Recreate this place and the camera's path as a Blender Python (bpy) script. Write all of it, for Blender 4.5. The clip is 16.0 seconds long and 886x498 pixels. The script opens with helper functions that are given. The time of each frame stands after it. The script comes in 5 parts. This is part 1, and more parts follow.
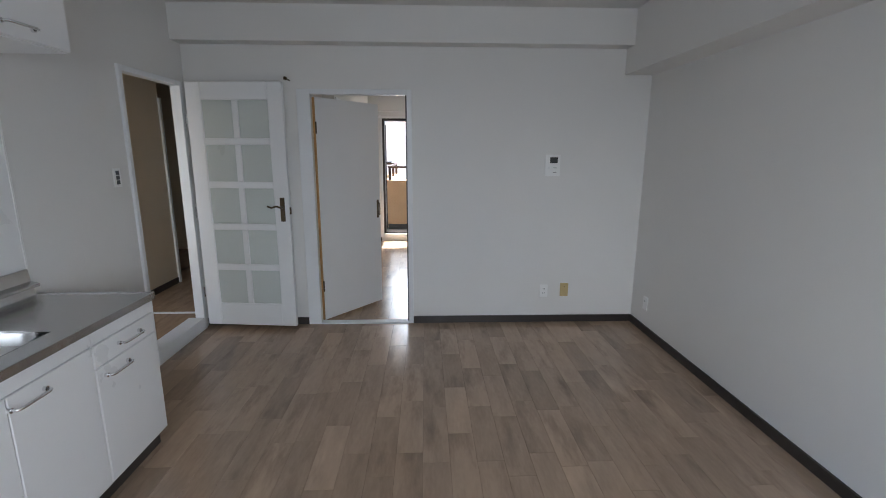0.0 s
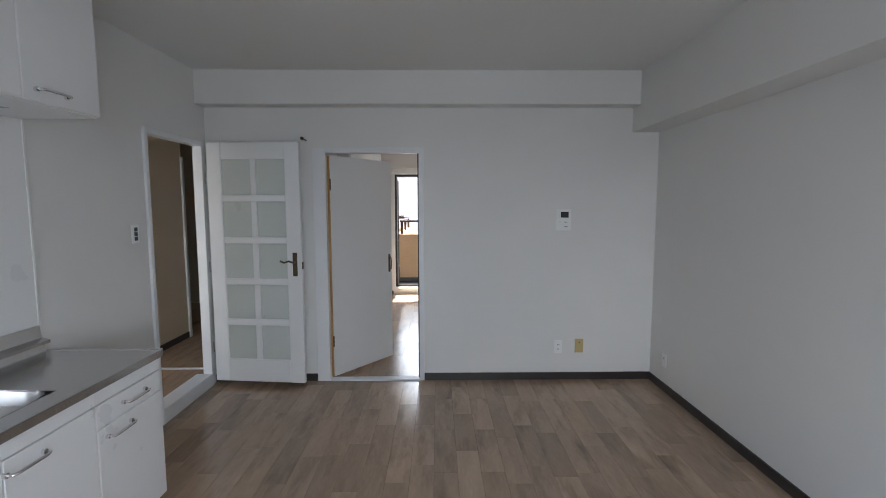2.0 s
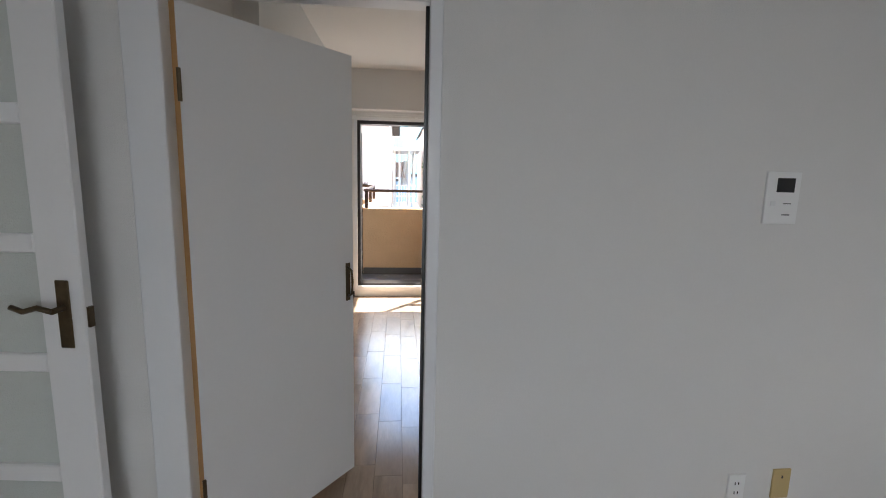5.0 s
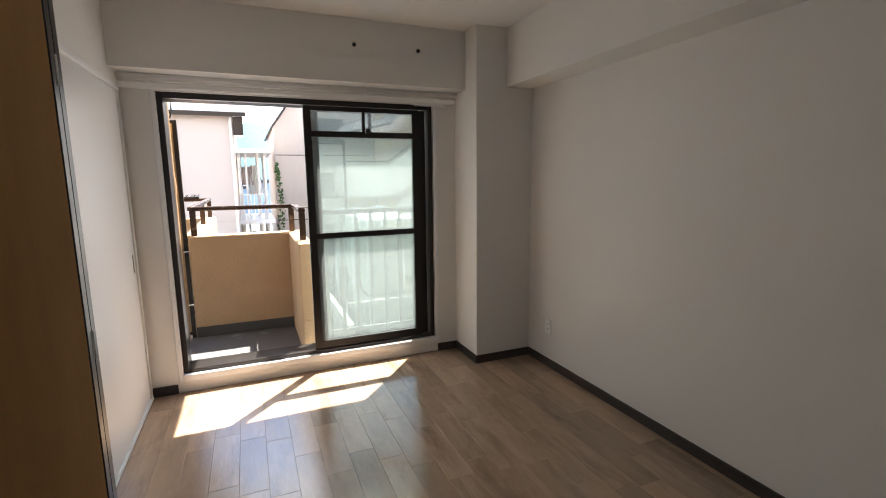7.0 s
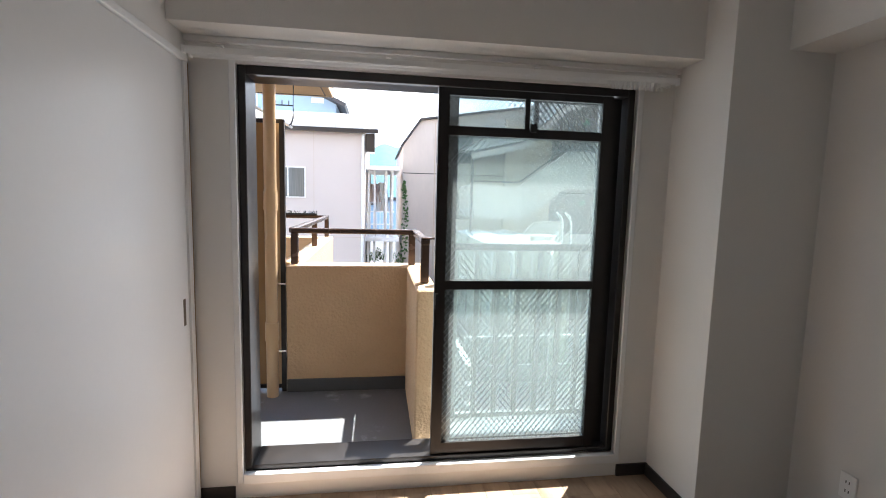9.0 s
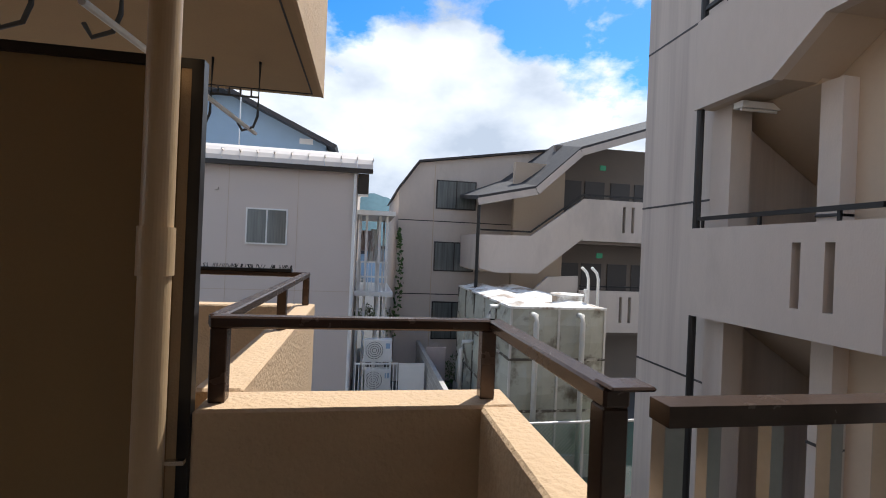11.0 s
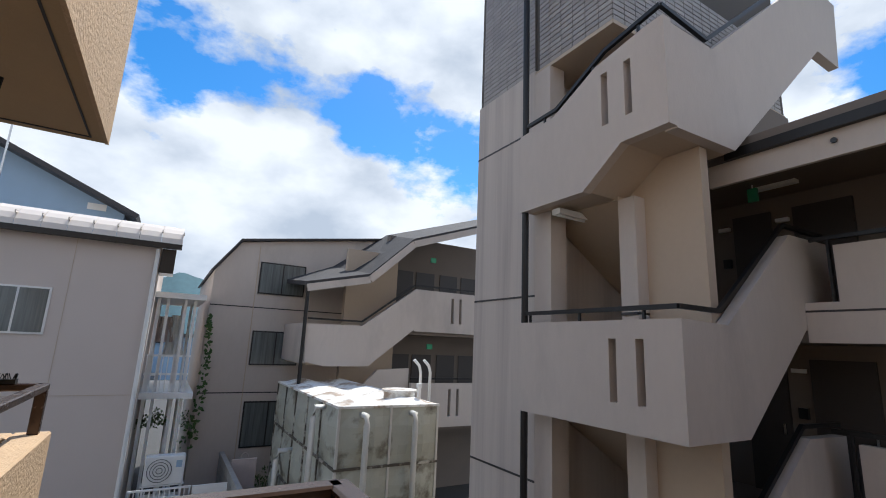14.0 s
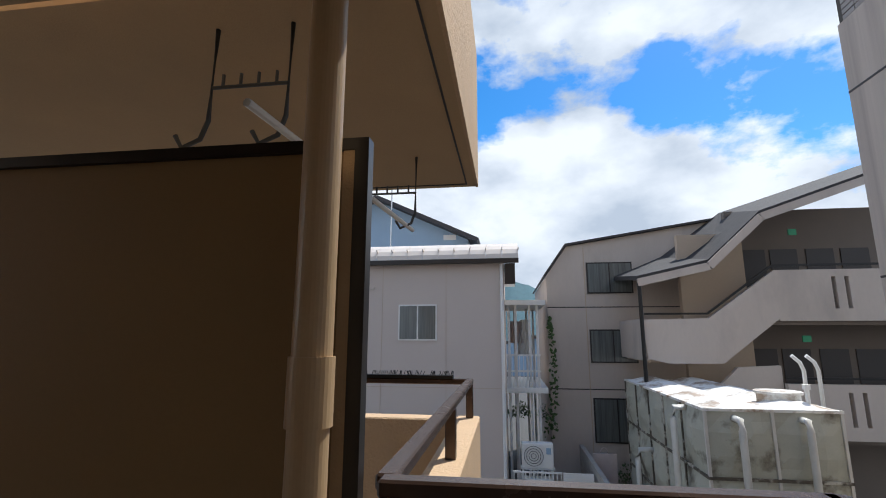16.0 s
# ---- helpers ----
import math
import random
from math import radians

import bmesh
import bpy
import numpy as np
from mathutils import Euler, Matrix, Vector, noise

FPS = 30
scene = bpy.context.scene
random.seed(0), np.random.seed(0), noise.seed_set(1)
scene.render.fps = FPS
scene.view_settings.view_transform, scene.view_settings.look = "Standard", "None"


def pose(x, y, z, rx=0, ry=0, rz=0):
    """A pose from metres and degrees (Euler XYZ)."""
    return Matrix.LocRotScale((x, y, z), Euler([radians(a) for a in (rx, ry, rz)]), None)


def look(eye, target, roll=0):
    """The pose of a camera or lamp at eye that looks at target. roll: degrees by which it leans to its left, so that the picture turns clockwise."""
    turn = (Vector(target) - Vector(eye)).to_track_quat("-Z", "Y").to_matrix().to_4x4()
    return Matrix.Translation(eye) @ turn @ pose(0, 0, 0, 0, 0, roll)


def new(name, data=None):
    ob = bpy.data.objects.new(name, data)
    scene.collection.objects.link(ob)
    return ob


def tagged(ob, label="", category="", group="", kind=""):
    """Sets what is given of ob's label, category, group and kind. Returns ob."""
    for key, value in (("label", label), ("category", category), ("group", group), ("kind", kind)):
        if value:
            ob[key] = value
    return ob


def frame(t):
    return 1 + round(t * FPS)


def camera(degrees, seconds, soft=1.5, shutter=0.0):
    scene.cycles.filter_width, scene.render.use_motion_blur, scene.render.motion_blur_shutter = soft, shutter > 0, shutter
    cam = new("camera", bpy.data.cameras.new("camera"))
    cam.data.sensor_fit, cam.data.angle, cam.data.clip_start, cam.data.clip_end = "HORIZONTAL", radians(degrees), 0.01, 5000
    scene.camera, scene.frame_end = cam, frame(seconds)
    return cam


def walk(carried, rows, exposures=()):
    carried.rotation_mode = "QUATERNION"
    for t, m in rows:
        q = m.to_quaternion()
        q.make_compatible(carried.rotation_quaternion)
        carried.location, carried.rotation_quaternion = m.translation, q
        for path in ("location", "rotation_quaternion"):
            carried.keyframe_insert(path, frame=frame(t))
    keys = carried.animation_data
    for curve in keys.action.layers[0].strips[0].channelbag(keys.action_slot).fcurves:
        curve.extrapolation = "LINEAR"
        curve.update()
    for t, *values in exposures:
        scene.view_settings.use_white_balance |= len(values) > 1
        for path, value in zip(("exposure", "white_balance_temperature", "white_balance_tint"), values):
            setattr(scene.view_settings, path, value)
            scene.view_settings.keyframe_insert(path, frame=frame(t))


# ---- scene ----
cam = camera(87.6, 16.0, soft=1.0)
PATH = [
    (0, (0.31, -4.066, 1.556), (0.384, -2.111, 1.143), 0.2),
    (0.5, (0.309, -4.064, 1.566), (0.364, -2.09, 1.253), 0.1),
    (1, (0.302, -4.062, 1.568), (0.347, -2.077, 1.322), -0.0),
    (1.5, (0.303, -4.057, 1.568), (0.336, -2.068, 1.358), -0.0),
    (2, (0.314, -4.046, 1.57), (0.338, -2.055, 1.381), -0.1),
    (2.5, (0.35, -3.992, 1.558), (0.369, -2.001, 1.371), 0.1),
    (3, (0.327, -3.757, 1.523), (0.336, -1.769, 1.303), 0.9),
    (3.5, (0.207, -3.333, 1.521), (0.23, -1.349, 1.267), 1.1),
    (4, (0.145, -2.755, 1.566), (0.205, -0.778, 1.269), 1.4),
    (4.2, (0.103, -2.526, 1.546), (0.17, -0.551, 1.237), 1.5),
    (6.3, (0.045, -0.123, 1.475), (0.631, 1.76, 1.142), 0.2),
    (6.5, (0.065, 0.028, 1.48), (0.71, 1.89, 1.139), -0.0),
    (7, (0.091, 0.402, 1.509), (0.854, 2.226, 1.206), -0.7),
    (7.5, (0.136, 0.669, 1.521), (0.886, 2.508, 1.281), 0.1),
    (8, (0.255, 0.971, 1.503), (0.837, 2.869, 1.262), 0.8),
    (8.5, (0.267, 1.32, 1.48), (0.648, 3.267, 1.23), 1.1),
    (9, (0.22, 1.762, 1.511), (0.501, 3.731, 1.297), 1.5),
    (9.2, (0.214, 1.967, 1.509), (0.458, 3.943, 1.321), 1.5),
    (11.3, (0.03, 3.99, 1.51), (0.422, 5.951, 1.554), 3.0),
    (11.5, (0.047, 4.074, 1.525), (0.538, 6.011, 1.604), 3.1),
    (12, (0.129, 4.245, 1.574), (0.825, 6.11, 1.763), 2.9),
    (12.5, (0.147, 4.306, 1.582), (0.975, 6.102, 1.877), 2.8),
    (13, (0.138, 4.319, 1.582), (1.057, 6.06, 1.938), 2.8),
    (13.5, (0.132, 4.327, 1.58), (1.093, 6.037, 1.971), 2.6),
    (14, (0.126, 4.331, 1.578), (1.11, 6.023, 1.985), 2.5),
    (14.5, (0.092, 4.332, 1.579), (1.013, 6.059, 1.987), 2.5),
    (15, (0.023, 4.335, 1.577), (0.65, 6.191, 1.978), 2.2),
    (15.5, (-0.075, 4.339, 1.58), (0.116, 6.294, 1.957), 0.9),
    (16, (-0.142, 4.311, 1.584), (-0.41, 6.259, 1.951), 0.1),
]
walk(cam, [(t, look(eye, target, roll)) for t, eye, target, roll in PATH],
     exposures=[(0, 2.85, 6150, 9), (4.2, 2.85, 6200, 9), (6.3, 2.55, 7050, 11), (7.5, 2.35, 6550, 10), (9.2, 2.15, 6150, 9), (11.3, 0.05, 6150, 9), (16, 0.0, 6100, 8)])

# ---- light ----
SUN_AZ, SUN_EL = 41.0, 60.0      # degrees east of the y axis, above the horizon
world = bpy.data.worlds.new("sky")
scene.world = world
world.use_nodes = True
wn, wl = world.node_tree.nodes, world.node_tree.links
wn.clear()
w_out = wn.new("ShaderNodeOutputWorld")
w_bg = wn.new("ShaderNodeBackground")
w_sky = wn.new("ShaderNodeTexSky")
w_sky.sky_type = "NISHITA"
w_sky.sun_disc = False
w_sky.sun_elevation = radians(SUN_EL)
w_sky.sun_rotation = radians(SUN_AZ)
w_sky.air_density, w_sky.dust_density, w_sky.ozone_density = 1.0, 0.4, 2.0
w_bg.inputs["Strength"].default_value = 0.092
w_tc = wn.new("ShaderNodeTexCoord")
w_map = wn.new("ShaderNodeMapping")
w_map.inputs["Scale"].default_value = (1.0, 1.0, 1.7)
w_map.inputs["Location"].default_value = (0.35, 0.2, 0.1)
w_noise = wn.new("ShaderNodeTexNoise")
w_noise.inputs["Scale"].default_value = 3.0
w_noise.inputs["Detail"].default_value = 9.0
w_noise.inputs["Roughness"].default_value = 0.56
w_ramp = wn.new("ShaderNodeValToRGB")
w_ramp.color_ramp.elements[0].position = 0.46
w_ramp.color_ramp.elements[1].position = 0.535
w_sep = wn.new("ShaderNodeSeparateXYZ")
w_low = wn.new("ShaderNodeMapRange")          # more cloud towards the horizon
w_low.inputs["From Min"].default_value, w_low.inputs["From Max"].default_value = 0.1, 0.75
w_low.inputs["To Min"].default_value, w_low.inputs["To Max"].default_value = 0.14, -0.03
w_add = wn.new("ShaderNodeMath")
w_shade = wn.new("ShaderNodeTexNoise")
w_shade.inputs["Scale"].default_value = 4.2
w_shade.inputs["Detail"].default_value = 6.0
w_sramp = wn.new("ShaderNodeValToRGB")
w_sramp.color_ramp.elements[0].position = 0.35
w_sramp.color_ramp.elements[0].color = (6.0, 6.7, 7.8, 1)
w_sramp.color_ramp.elements[1].position = 0.6
w_sramp.color_ramp.elements[1].color = (10.8, 11.1, 11.6, 1)
w_deep = wn.new("ShaderNodeHueSaturation")
w_deep.inputs["Saturation"].default_value = 1.45
w_deep.inputs["Value"].default_value = 1.85
wl.new(w_sky.outputs["Color"], w_deep.inputs["Color"])
w_mix = wn.new("ShaderNodeMix")
w_mix.data_type = "RGBA"
wl.new(w_tc.outputs["Generated"], w_map.inputs["Vector"])
wl.new(w_map.outputs["Vector"], w_noise.inputs["Vector"])
wl.new(w_map.outputs["Vector"], w_shade.inputs["Vector"])
wl.new(w_tc.outputs["Generated"], w_sep.inputs[0])
wl.new(w_sep.outputs["Z"], w_low.inputs["Value"])
wl.new(w_noise.outputs["Fac"], w_add.inputs[0])
wl.new(w_low.outputs["Result"], w_add.inputs[1])
wl.new(w_add.outputs[0], w_ramp.inputs["Fac"])
wl.new(w_shade.outputs["Fac"], w_sramp.inputs["Fac"])
wl.new(w_ramp.outputs["Color"], w_mix.inputs["Factor"])
wl.new(w_deep.outputs["Color"], w_mix.inputs["A"])
wl.new(w_sramp.outputs["Color"], w_mix.inputs["B"])
wl.new(w_mix.outputs["Result"], w_bg.inputs["Color"])
wl.new(w_bg.outputs["Background"], w_out.inputs["Surface"])

sun = new("sun", bpy.data.lights.new("sun", "SUN"))
sun.data.energy, sun.data.angle, sun.data.color = 5.0, radians(0.5), (1.0, 0.95, 0.88)
_az, _el = radians(SUN_AZ), radians(SUN_EL)
SUN_DIR = Vector((math.sin(_az) * math.cos(_el), math.cos(_az) * math.cos(_el), math.sin(_el)))
sun.matrix_world = look(SUN_DIR * 60, (0, 0, 0))

def area_light(name, loc, target, sx, sy, power, color):
    lamp = new(name, bpy.data.lights.new(name, "AREA"))
    lamp.data.shape, lamp.data.size, lamp.data.size_y = "RECTANGLE", sx, sy
    lamp.data.energy, lamp.data.color = power, color
    lamp.matrix_world = look(loc, target)
    return lamp

area_light("rear_window_daylight", (0.6, -5.28, 1.35), (0.6, 0, 1.3), 1.5, 1.4, 3.3, (0.86, 0.93, 1.0))
area_light("bedroom_window_daylight", (0.55, 4.22, 1.2), (0.55, 0, 0.6), 1.8, 1.8, 2.6, (0.95, 0.97, 1.0))
# Added fill light for the hall; its window is made up and unseen.
area_light("hall_window_daylight", (-2.15, -2.64, 1.5), (-2.15, 0, 1.2), 0.6, 1.0, 1.0, (1.0, 0.95, 0.88))


# ---- materials ----
def material(name, color, rough=0.6, metal=0.0, grain=0.0, scale=8.0, fine=60.0, bump=0.0, bump_scale=120.0,
             stretch=(1, 1, 1), per_piece=0.0, spec=0.5, stain=None, stain_scale=1.5, stain_lo=0.5, stain_hi=0.7):
    m = bpy.data.materials.new(name)
    m.use_nodes = True
    n, l = m.node_tree.nodes, m.node_tree.links
    b = n["Principled BSDF"]
    b.inputs["Roughness"].default_value = rough
    b.inputs["Metallic"].default_value = metal
    b.inputs["Specular IOR Level"].default_value = spec
    tc = n.new("ShaderNodeTexCoord")
    mp = n.new("ShaderNodeMapping")
    mp.inputs["Scale"].default_value = stretch
    l.new(tc.outputs["Object"], mp.inputs["Vector"])
    hsv = n.new("ShaderNodeHueSaturation")
    hsv.inputs["Color"].default_value = (*color, 1)
    if grain:
        a = n.new("ShaderNodeTexNoise")
        a.inputs["Scale"].default_value = scale
        a.inputs["Detail"].default_value = 5
        c = n.new("ShaderNodeTexNoise")
        c.inputs["Scale"].default_value = fine
        c.inputs["Detail"].default_value = 3
        l.new(mp.outputs["Vector"], a.inputs["Vector"])
        l.new(mp.outputs["Vector"], c.inputs["Vector"])
        s = n.new("ShaderNodeMath")
        s.operation = "MULTIPLY_ADD"
        l.new(c.outputs["Fac"], s.inputs[0])
        s.inputs[1].default_value = 0.5
        l.new(a.outputs["Fac"], s.inputs[2])
        r = n.new("ShaderNodeMapRange")
        r.inputs["From Min"].default_value, r.inputs["From Max"].default_value = 0.4, 1.1
        r.inputs["To Min"].default_value, r.inputs["To Max"].default_value = 1 - grain, 1 + grain
        l.new(s.outputs[0], r.inputs["Value"])
        val = r.outputs["Result"]
        if per_piece:
            o = n.new("ShaderNodeObjectInfo")
            q = n.new("ShaderNodeMapRange")
            q.inputs["To Min"].default_value, q.inputs["To Max"].default_value = 1 - per_piece, 1 + per_piece
            l.new(o.outputs["Random"], q.inputs["Value"])
            mu = n.new("ShaderNodeMath")
            mu.operation = "MULTIPLY"
            l.new(val, mu.inputs[0])
            l.new(q.outputs["Result"], mu.inputs[1])
            val = mu.outputs[0]
            ad = n.new("ShaderNodeVectorMath")
            ad.operation = "MULTIPLY_ADD"
            l.new(o.outputs["Random"], ad.inputs[0])
            ad.inputs[1].default_value = (37, 91, 53)
            l.new(tc.outputs["Object"], ad.inputs[2])
            l.new(ad.outputs[0], mp.inputs["Vector"])
        l.new(val, hsv.inputs["Value"])
        rr = n.new("ShaderNodeMapRange")
        rr.inputs["To Min"].default_value, rr.inputs["To Max"].default_value = max(0.03, rough - 0.08), min(1, rough + 0.08)
        l.new(a.outputs["Fac"], rr.inputs["Value"])
        l.new(rr.outputs["Result"], b.inputs["Roughness"])
    out = hsv.outputs["Color"]
    if stain:
        t = n.new("ShaderNodeTexNoise")
        t.inputs["Scale"].default_value = stain_scale
        t.inputs["Detail"].default_value = 7
        t.inputs["Roughness"].default_value = 0.62
        l.new(mp.outputs["Vector"], t.inputs["Vector"])
        tr = n.new("ShaderNodeMapRange")
        tr.inputs["From Min"].default_value, tr.inputs["From Max"].default_value = stain_lo, stain_hi
        l.new(t.outputs["Fac"], tr.inputs["Value"])
        mx = n.new("ShaderNodeMix")
        mx.data_type = "RGBA"
        l.new(tr.outputs["Result"], mx.inputs["Factor"])
        l.new(out, mx.inputs["A"])
        mx.inputs["B"].default_value = (*stain, 1)
        out = mx.outputs["Result"]
    l.new(out, b.inputs["Base Color"])
    if bump:
        bt = n.new("ShaderNodeTexNoise")
        bt.inputs["Scale"].default_value = bump_scale
        bt.inputs["Detail"].default_value = 3
        l.new(mp.outputs["Vector"], bt.inputs["Vector"])
        bp = n.new("ShaderNodeBump")
        bp.inputs["Strength"].default_value = bump
        bp.inputs["Distance"].default_value = 0.01
        l.new(bt.outputs["Fac"], bp.inputs["Height"])
        l.new(bp.outputs["Normal"], b.inputs["Normal"])
    return m


def glass_material(name, haze, tint, wire):
    """Window glass: clear, a share of milky scatter added for brightness, inlaid wire lattice."""
    m = bpy.data.materials.new(name)
    m.use_nodes = True
    n, l = m.node_tree.nodes, m.node_tree.links
    n.clear()
    out = n.new("ShaderNodeOutputMaterial")
    clear = n.new("ShaderNodeBsdfTransparent")
    clear.inputs["Color"].default_value = (*tint, 1)
    milk = n.new("ShaderNodeBsdfTranslucent")
    milk.inputs["Color"].default_value = (0.85, 0.9, 0.9, 1)
    gloss = n.new("ShaderNodeBsdfGlossy")
    gloss.inputs["Roughness"].default_value = 0.02
    fr = n.new("ShaderNodeFresnel")
    fr.inputs["IOR"].default_value = 1.45
    a = n.new("ShaderNodeMixShader")
    a.inputs[0].default_value = haze
    l.new(clear.outputs[0], a.inputs[1])
    l.new(milk.outputs[0], a.inputs[2])
    b = n.new("ShaderNodeMixShader")
    l.new(fr.outputs[0], b.inputs[0])
    l.new(a.outputs[0], b.inputs[1])
    l.new(gloss.outputs[0], b.inputs[2])
    last = b
    if wire:
        tc = n.new("ShaderNodeTexCoord")
        sep = n.new("ShaderNodeSeparateXYZ")
        l.new(tc.outputs["Object"], sep.inputs[0])
        lines = []
        for sign in (1, -1):
            k = n.new("ShaderNodeMath")
            k.operation = "MULTIPLY_ADD"
            l.new(sep.outputs["Z"], k.inputs[0])
            k.inputs[1].default_value = sign * 0.8
            l.new(sep.outputs["X"], k.inputs[2])
            p = n.new("ShaderNodeMath")
            p.operation = "PINGPONG"
            l.new(k.outputs[0], p.inputs[0])
            p.inputs[1].default_value = 0.015
            c = n.new("ShaderNodeMath")
            c.operation = "LESS_THAN"
            l.new(p.outputs[0], c.inputs[0])
            c.inputs[1].default_value = 0.0012
            lines.append(c)
        mx = n.new("ShaderNodeMath")
        mx.operation = "MAXIMUM"
        l.new(lines[0].outputs[0], mx.inputs[0])
        l.new(lines[1].outputs[0], mx.inputs[1])
        steel = n.new("ShaderNodeBsdfDiffuse")
        steel.inputs["Color"].default_value = (0.25, 0.27, 0.27, 1)
        d = n.new("ShaderNodeMixShader")
        l.new(mx.outputs[0], d.inputs[0])
        l.new(b.outputs[0], d.inputs[1])
        l.new(steel.outputs[0], d.inputs[2])
        last = d
    l.new(last.outputs[0], out.inputs["Surface"])
    return m


M_WALL = material("wallpaper", (0.76, 0.75, 0.73), 0.75, grain=0.02, scale=2, fine=90, bump=0.25, bump_scale=350)
# Warm hall light is put into the paper's colour, lightened for brightness.
M_HALL = material("warm_lit_hall_paper", (0.74, 0.64, 0.5), 0.8, grain=0.03, scale=2, bump=0.2, bump_scale=300)
M_CEIL = material("ceiling_paper", (0.74, 0.73, 0.71), 0.85, grain=0.02, scale=2, bump=0.3, bump_scale=300)
M_BASE = material("dark_vinyl_baseboard", (0.035, 0.028, 0.025), 0.45, grain=0.1, scale=15)
M_PLANK = material("oak_flooring", (0.38, 0.268, 0.185), 0.17, spec=0.75, grain=0.18, scale=4, fine=18, per_piece=0.18, stretch=(3.5, 0.8, 1),
                   bump=0.06, bump_scale=30, stain=(0.15, 0.1, 0.07), stain_scale=1.6, stain_lo=0.52, stain_hi=0.8)
M_SUB = material("floor_joint", (0.12, 0.085, 0.06), 0.8)
M_WHITE = material("white_paint", (0.78, 0.79, 0.8), 0.4, grain=0.015, scale=4, bump=0.03, bump_scale=90)
M_DOORW = material("white_door_laminate", (0.75, 0.75, 0.75), 0.35, grain=0.02, scale=3)
M_DOORO = material("orange_veneer", (0.52, 0.3, 0.12), 0.45, grain=0.12, scale=4, stretch=(6, 6, 0.5))
M_CAB = material("white_cabinet_laminate", (0.8, 0.8, 0.8), 0.3, grain=0.01, scale=3)
M_STEEL = material("stainless_steel", (0.6, 0.6, 0.6), 0.22, 1.0, grain=0.06, scale=10, stretch=(1, 12, 1))
M_CHROME = material("chrome", (0.75, 0.75, 0.76), 0.12, 1.0)
M_BRASS = material("antique_brass", (0.12, 0.09, 0.055), 0.35, 0.9, grain=0.2, scale=30)
M_PLATE = material("white_plastic", (0.86, 0.86, 0.85), 0.35)
M_YELLOW = material("yellowed_plastic", (0.55, 0.42, 0.2), 0.4)
M_DARK = material("black_plastic", (0.012, 0.012, 0.013), 0.3)
M_BRONZE = material("bronze_aluminium", (0.022, 0.019, 0.018), 0.35, 0.3, grain=0.15, scale=12)
M_RAIL = material("brown_painted_metal", (0.07, 0.042, 0.03), 0.25, 0.4, grain=0.2, scale=14)
M_STUCCO = material("beige_stucco", (0.56, 0.39, 0.235), 0.85, grain=0.07, scale=5, fine=70, bump=0.9, bump_scale=45)
M_SOFFIT = material("beige_soffit_paint", (0.5, 0.35, 0.2), 0.85, grain=0.06, scale=3, bump=0.2, bump_scale=140)
M_BALC = material("grey_waterproof_floor", (0.16, 0.165, 0.17), 0.45, grain=0.12, scale=6, stain=(0.4, 0.42, 0.45), stain_scale=3, stain_lo=0.62, stain_hi=0.75)
M_GREYBASE = material("dark_grey_upstand", (0.07, 0.075, 0.08), 0.5, grain=0.1, scale=9)
M_PIPE = material("beige_pvc_pipe", (0.5, 0.35, 0.2), 0.35, grain=0.06, scale=5)
M_PARTN = material("brown_partition_board", (0.3, 0.19, 0.085), 0.6, grain=0.06, scale=3)
M_CONC = material("cream_wall_paint", (0.55, 0.48, 0.42), 0.8, grain=0.06, scale=1.2, fine=14, bump=0.2, bump_scale=60,
                  stain=(0.4, 0.35, 0.31), stain_scale=0.8, stain_lo=0.55, stain_hi=0.8, stretch=(1, 1, 0.35))
M_TOWER = material("streaked_wall_paint", (0.55, 0.48, 0.42), 0.8, grain=0.07, scale=1.6, fine=9, bump=0.2, bump_scale=40,
                   stain=(0.41, 0.35, 0.31), stain_scale=1.0, stain_lo=0.45, stain_hi=0.72, stretch=(3.2, 3.2, 0.12))
M_CONC2 = material("stair_soffit_paint", (0.5, 0.4, 0.3), 0.8, grain=0.05, scale=1.5, fine=14)
M_TILE = material("grey_brown_tile", (0.33, 0.3, 0.27), 0.4, grain=0.12, scale=9, per_piece=0.1)
M_BLACK = material("black_iron", (0.018, 0.017, 0.017), 0.4, 0.3)
M_GROUT = material("tile_grout", (0.1, 0.09, 0.08), 0.9)
M_HOUSE = material("pale_pink_siding", (0.58, 0.505, 0.455), 0.75, grain=0.03, scale=1, fine=30, bump=0.1, bump_scale=40)
M_ROOF = material("cream_metal_roof", (0.68, 0.6, 0.52), 0.5, grain=0.06, scale=2)
M_BLUE = material("blue_grey_siding", (0.3, 0.42, 0.55), 0.7, grain=0.04, scale=2)
M_DARKROOF = material("dark_roof_edge", (0.04, 0.035, 0.035), 0.5, grain=0.15, scale=6)
M_SHINGLE = material("grey_shingle_roof", (0.05, 0.046, 0.046), 0.85, grain=0.4, scale=6, fine=40, bump=0.5, bump_scale=25)
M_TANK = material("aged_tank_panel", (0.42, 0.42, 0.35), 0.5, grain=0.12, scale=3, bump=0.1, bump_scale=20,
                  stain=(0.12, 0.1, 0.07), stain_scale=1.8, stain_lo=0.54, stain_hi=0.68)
# Lid panels and top flanges are much paler than the side panels.
M_TANKTOP = material("pale_tank_lid", (0.78, 0.77, 0.73), 0.6, grain=0.08, scale=3, stain=(0.35, 0.27, 0.2), stain_scale=2.2, stain_lo=0.5, stain_hi=0.62)
M_PVC = material("pale_grey_pvc", (0.6, 0.58, 0.53), 0.4, grain=0.08, scale=6)
M_WPAINT = material("white_painted_steel", (0.78, 0.77, 0.74), 0.45, grain=0.04, scale=5)
M_BLOCK = material("concrete_block", (0.42, 0.4, 0.37), 0.9, grain=0.15, scale=6, bump=0.5, bump_scale=60, per_piece=0.1)
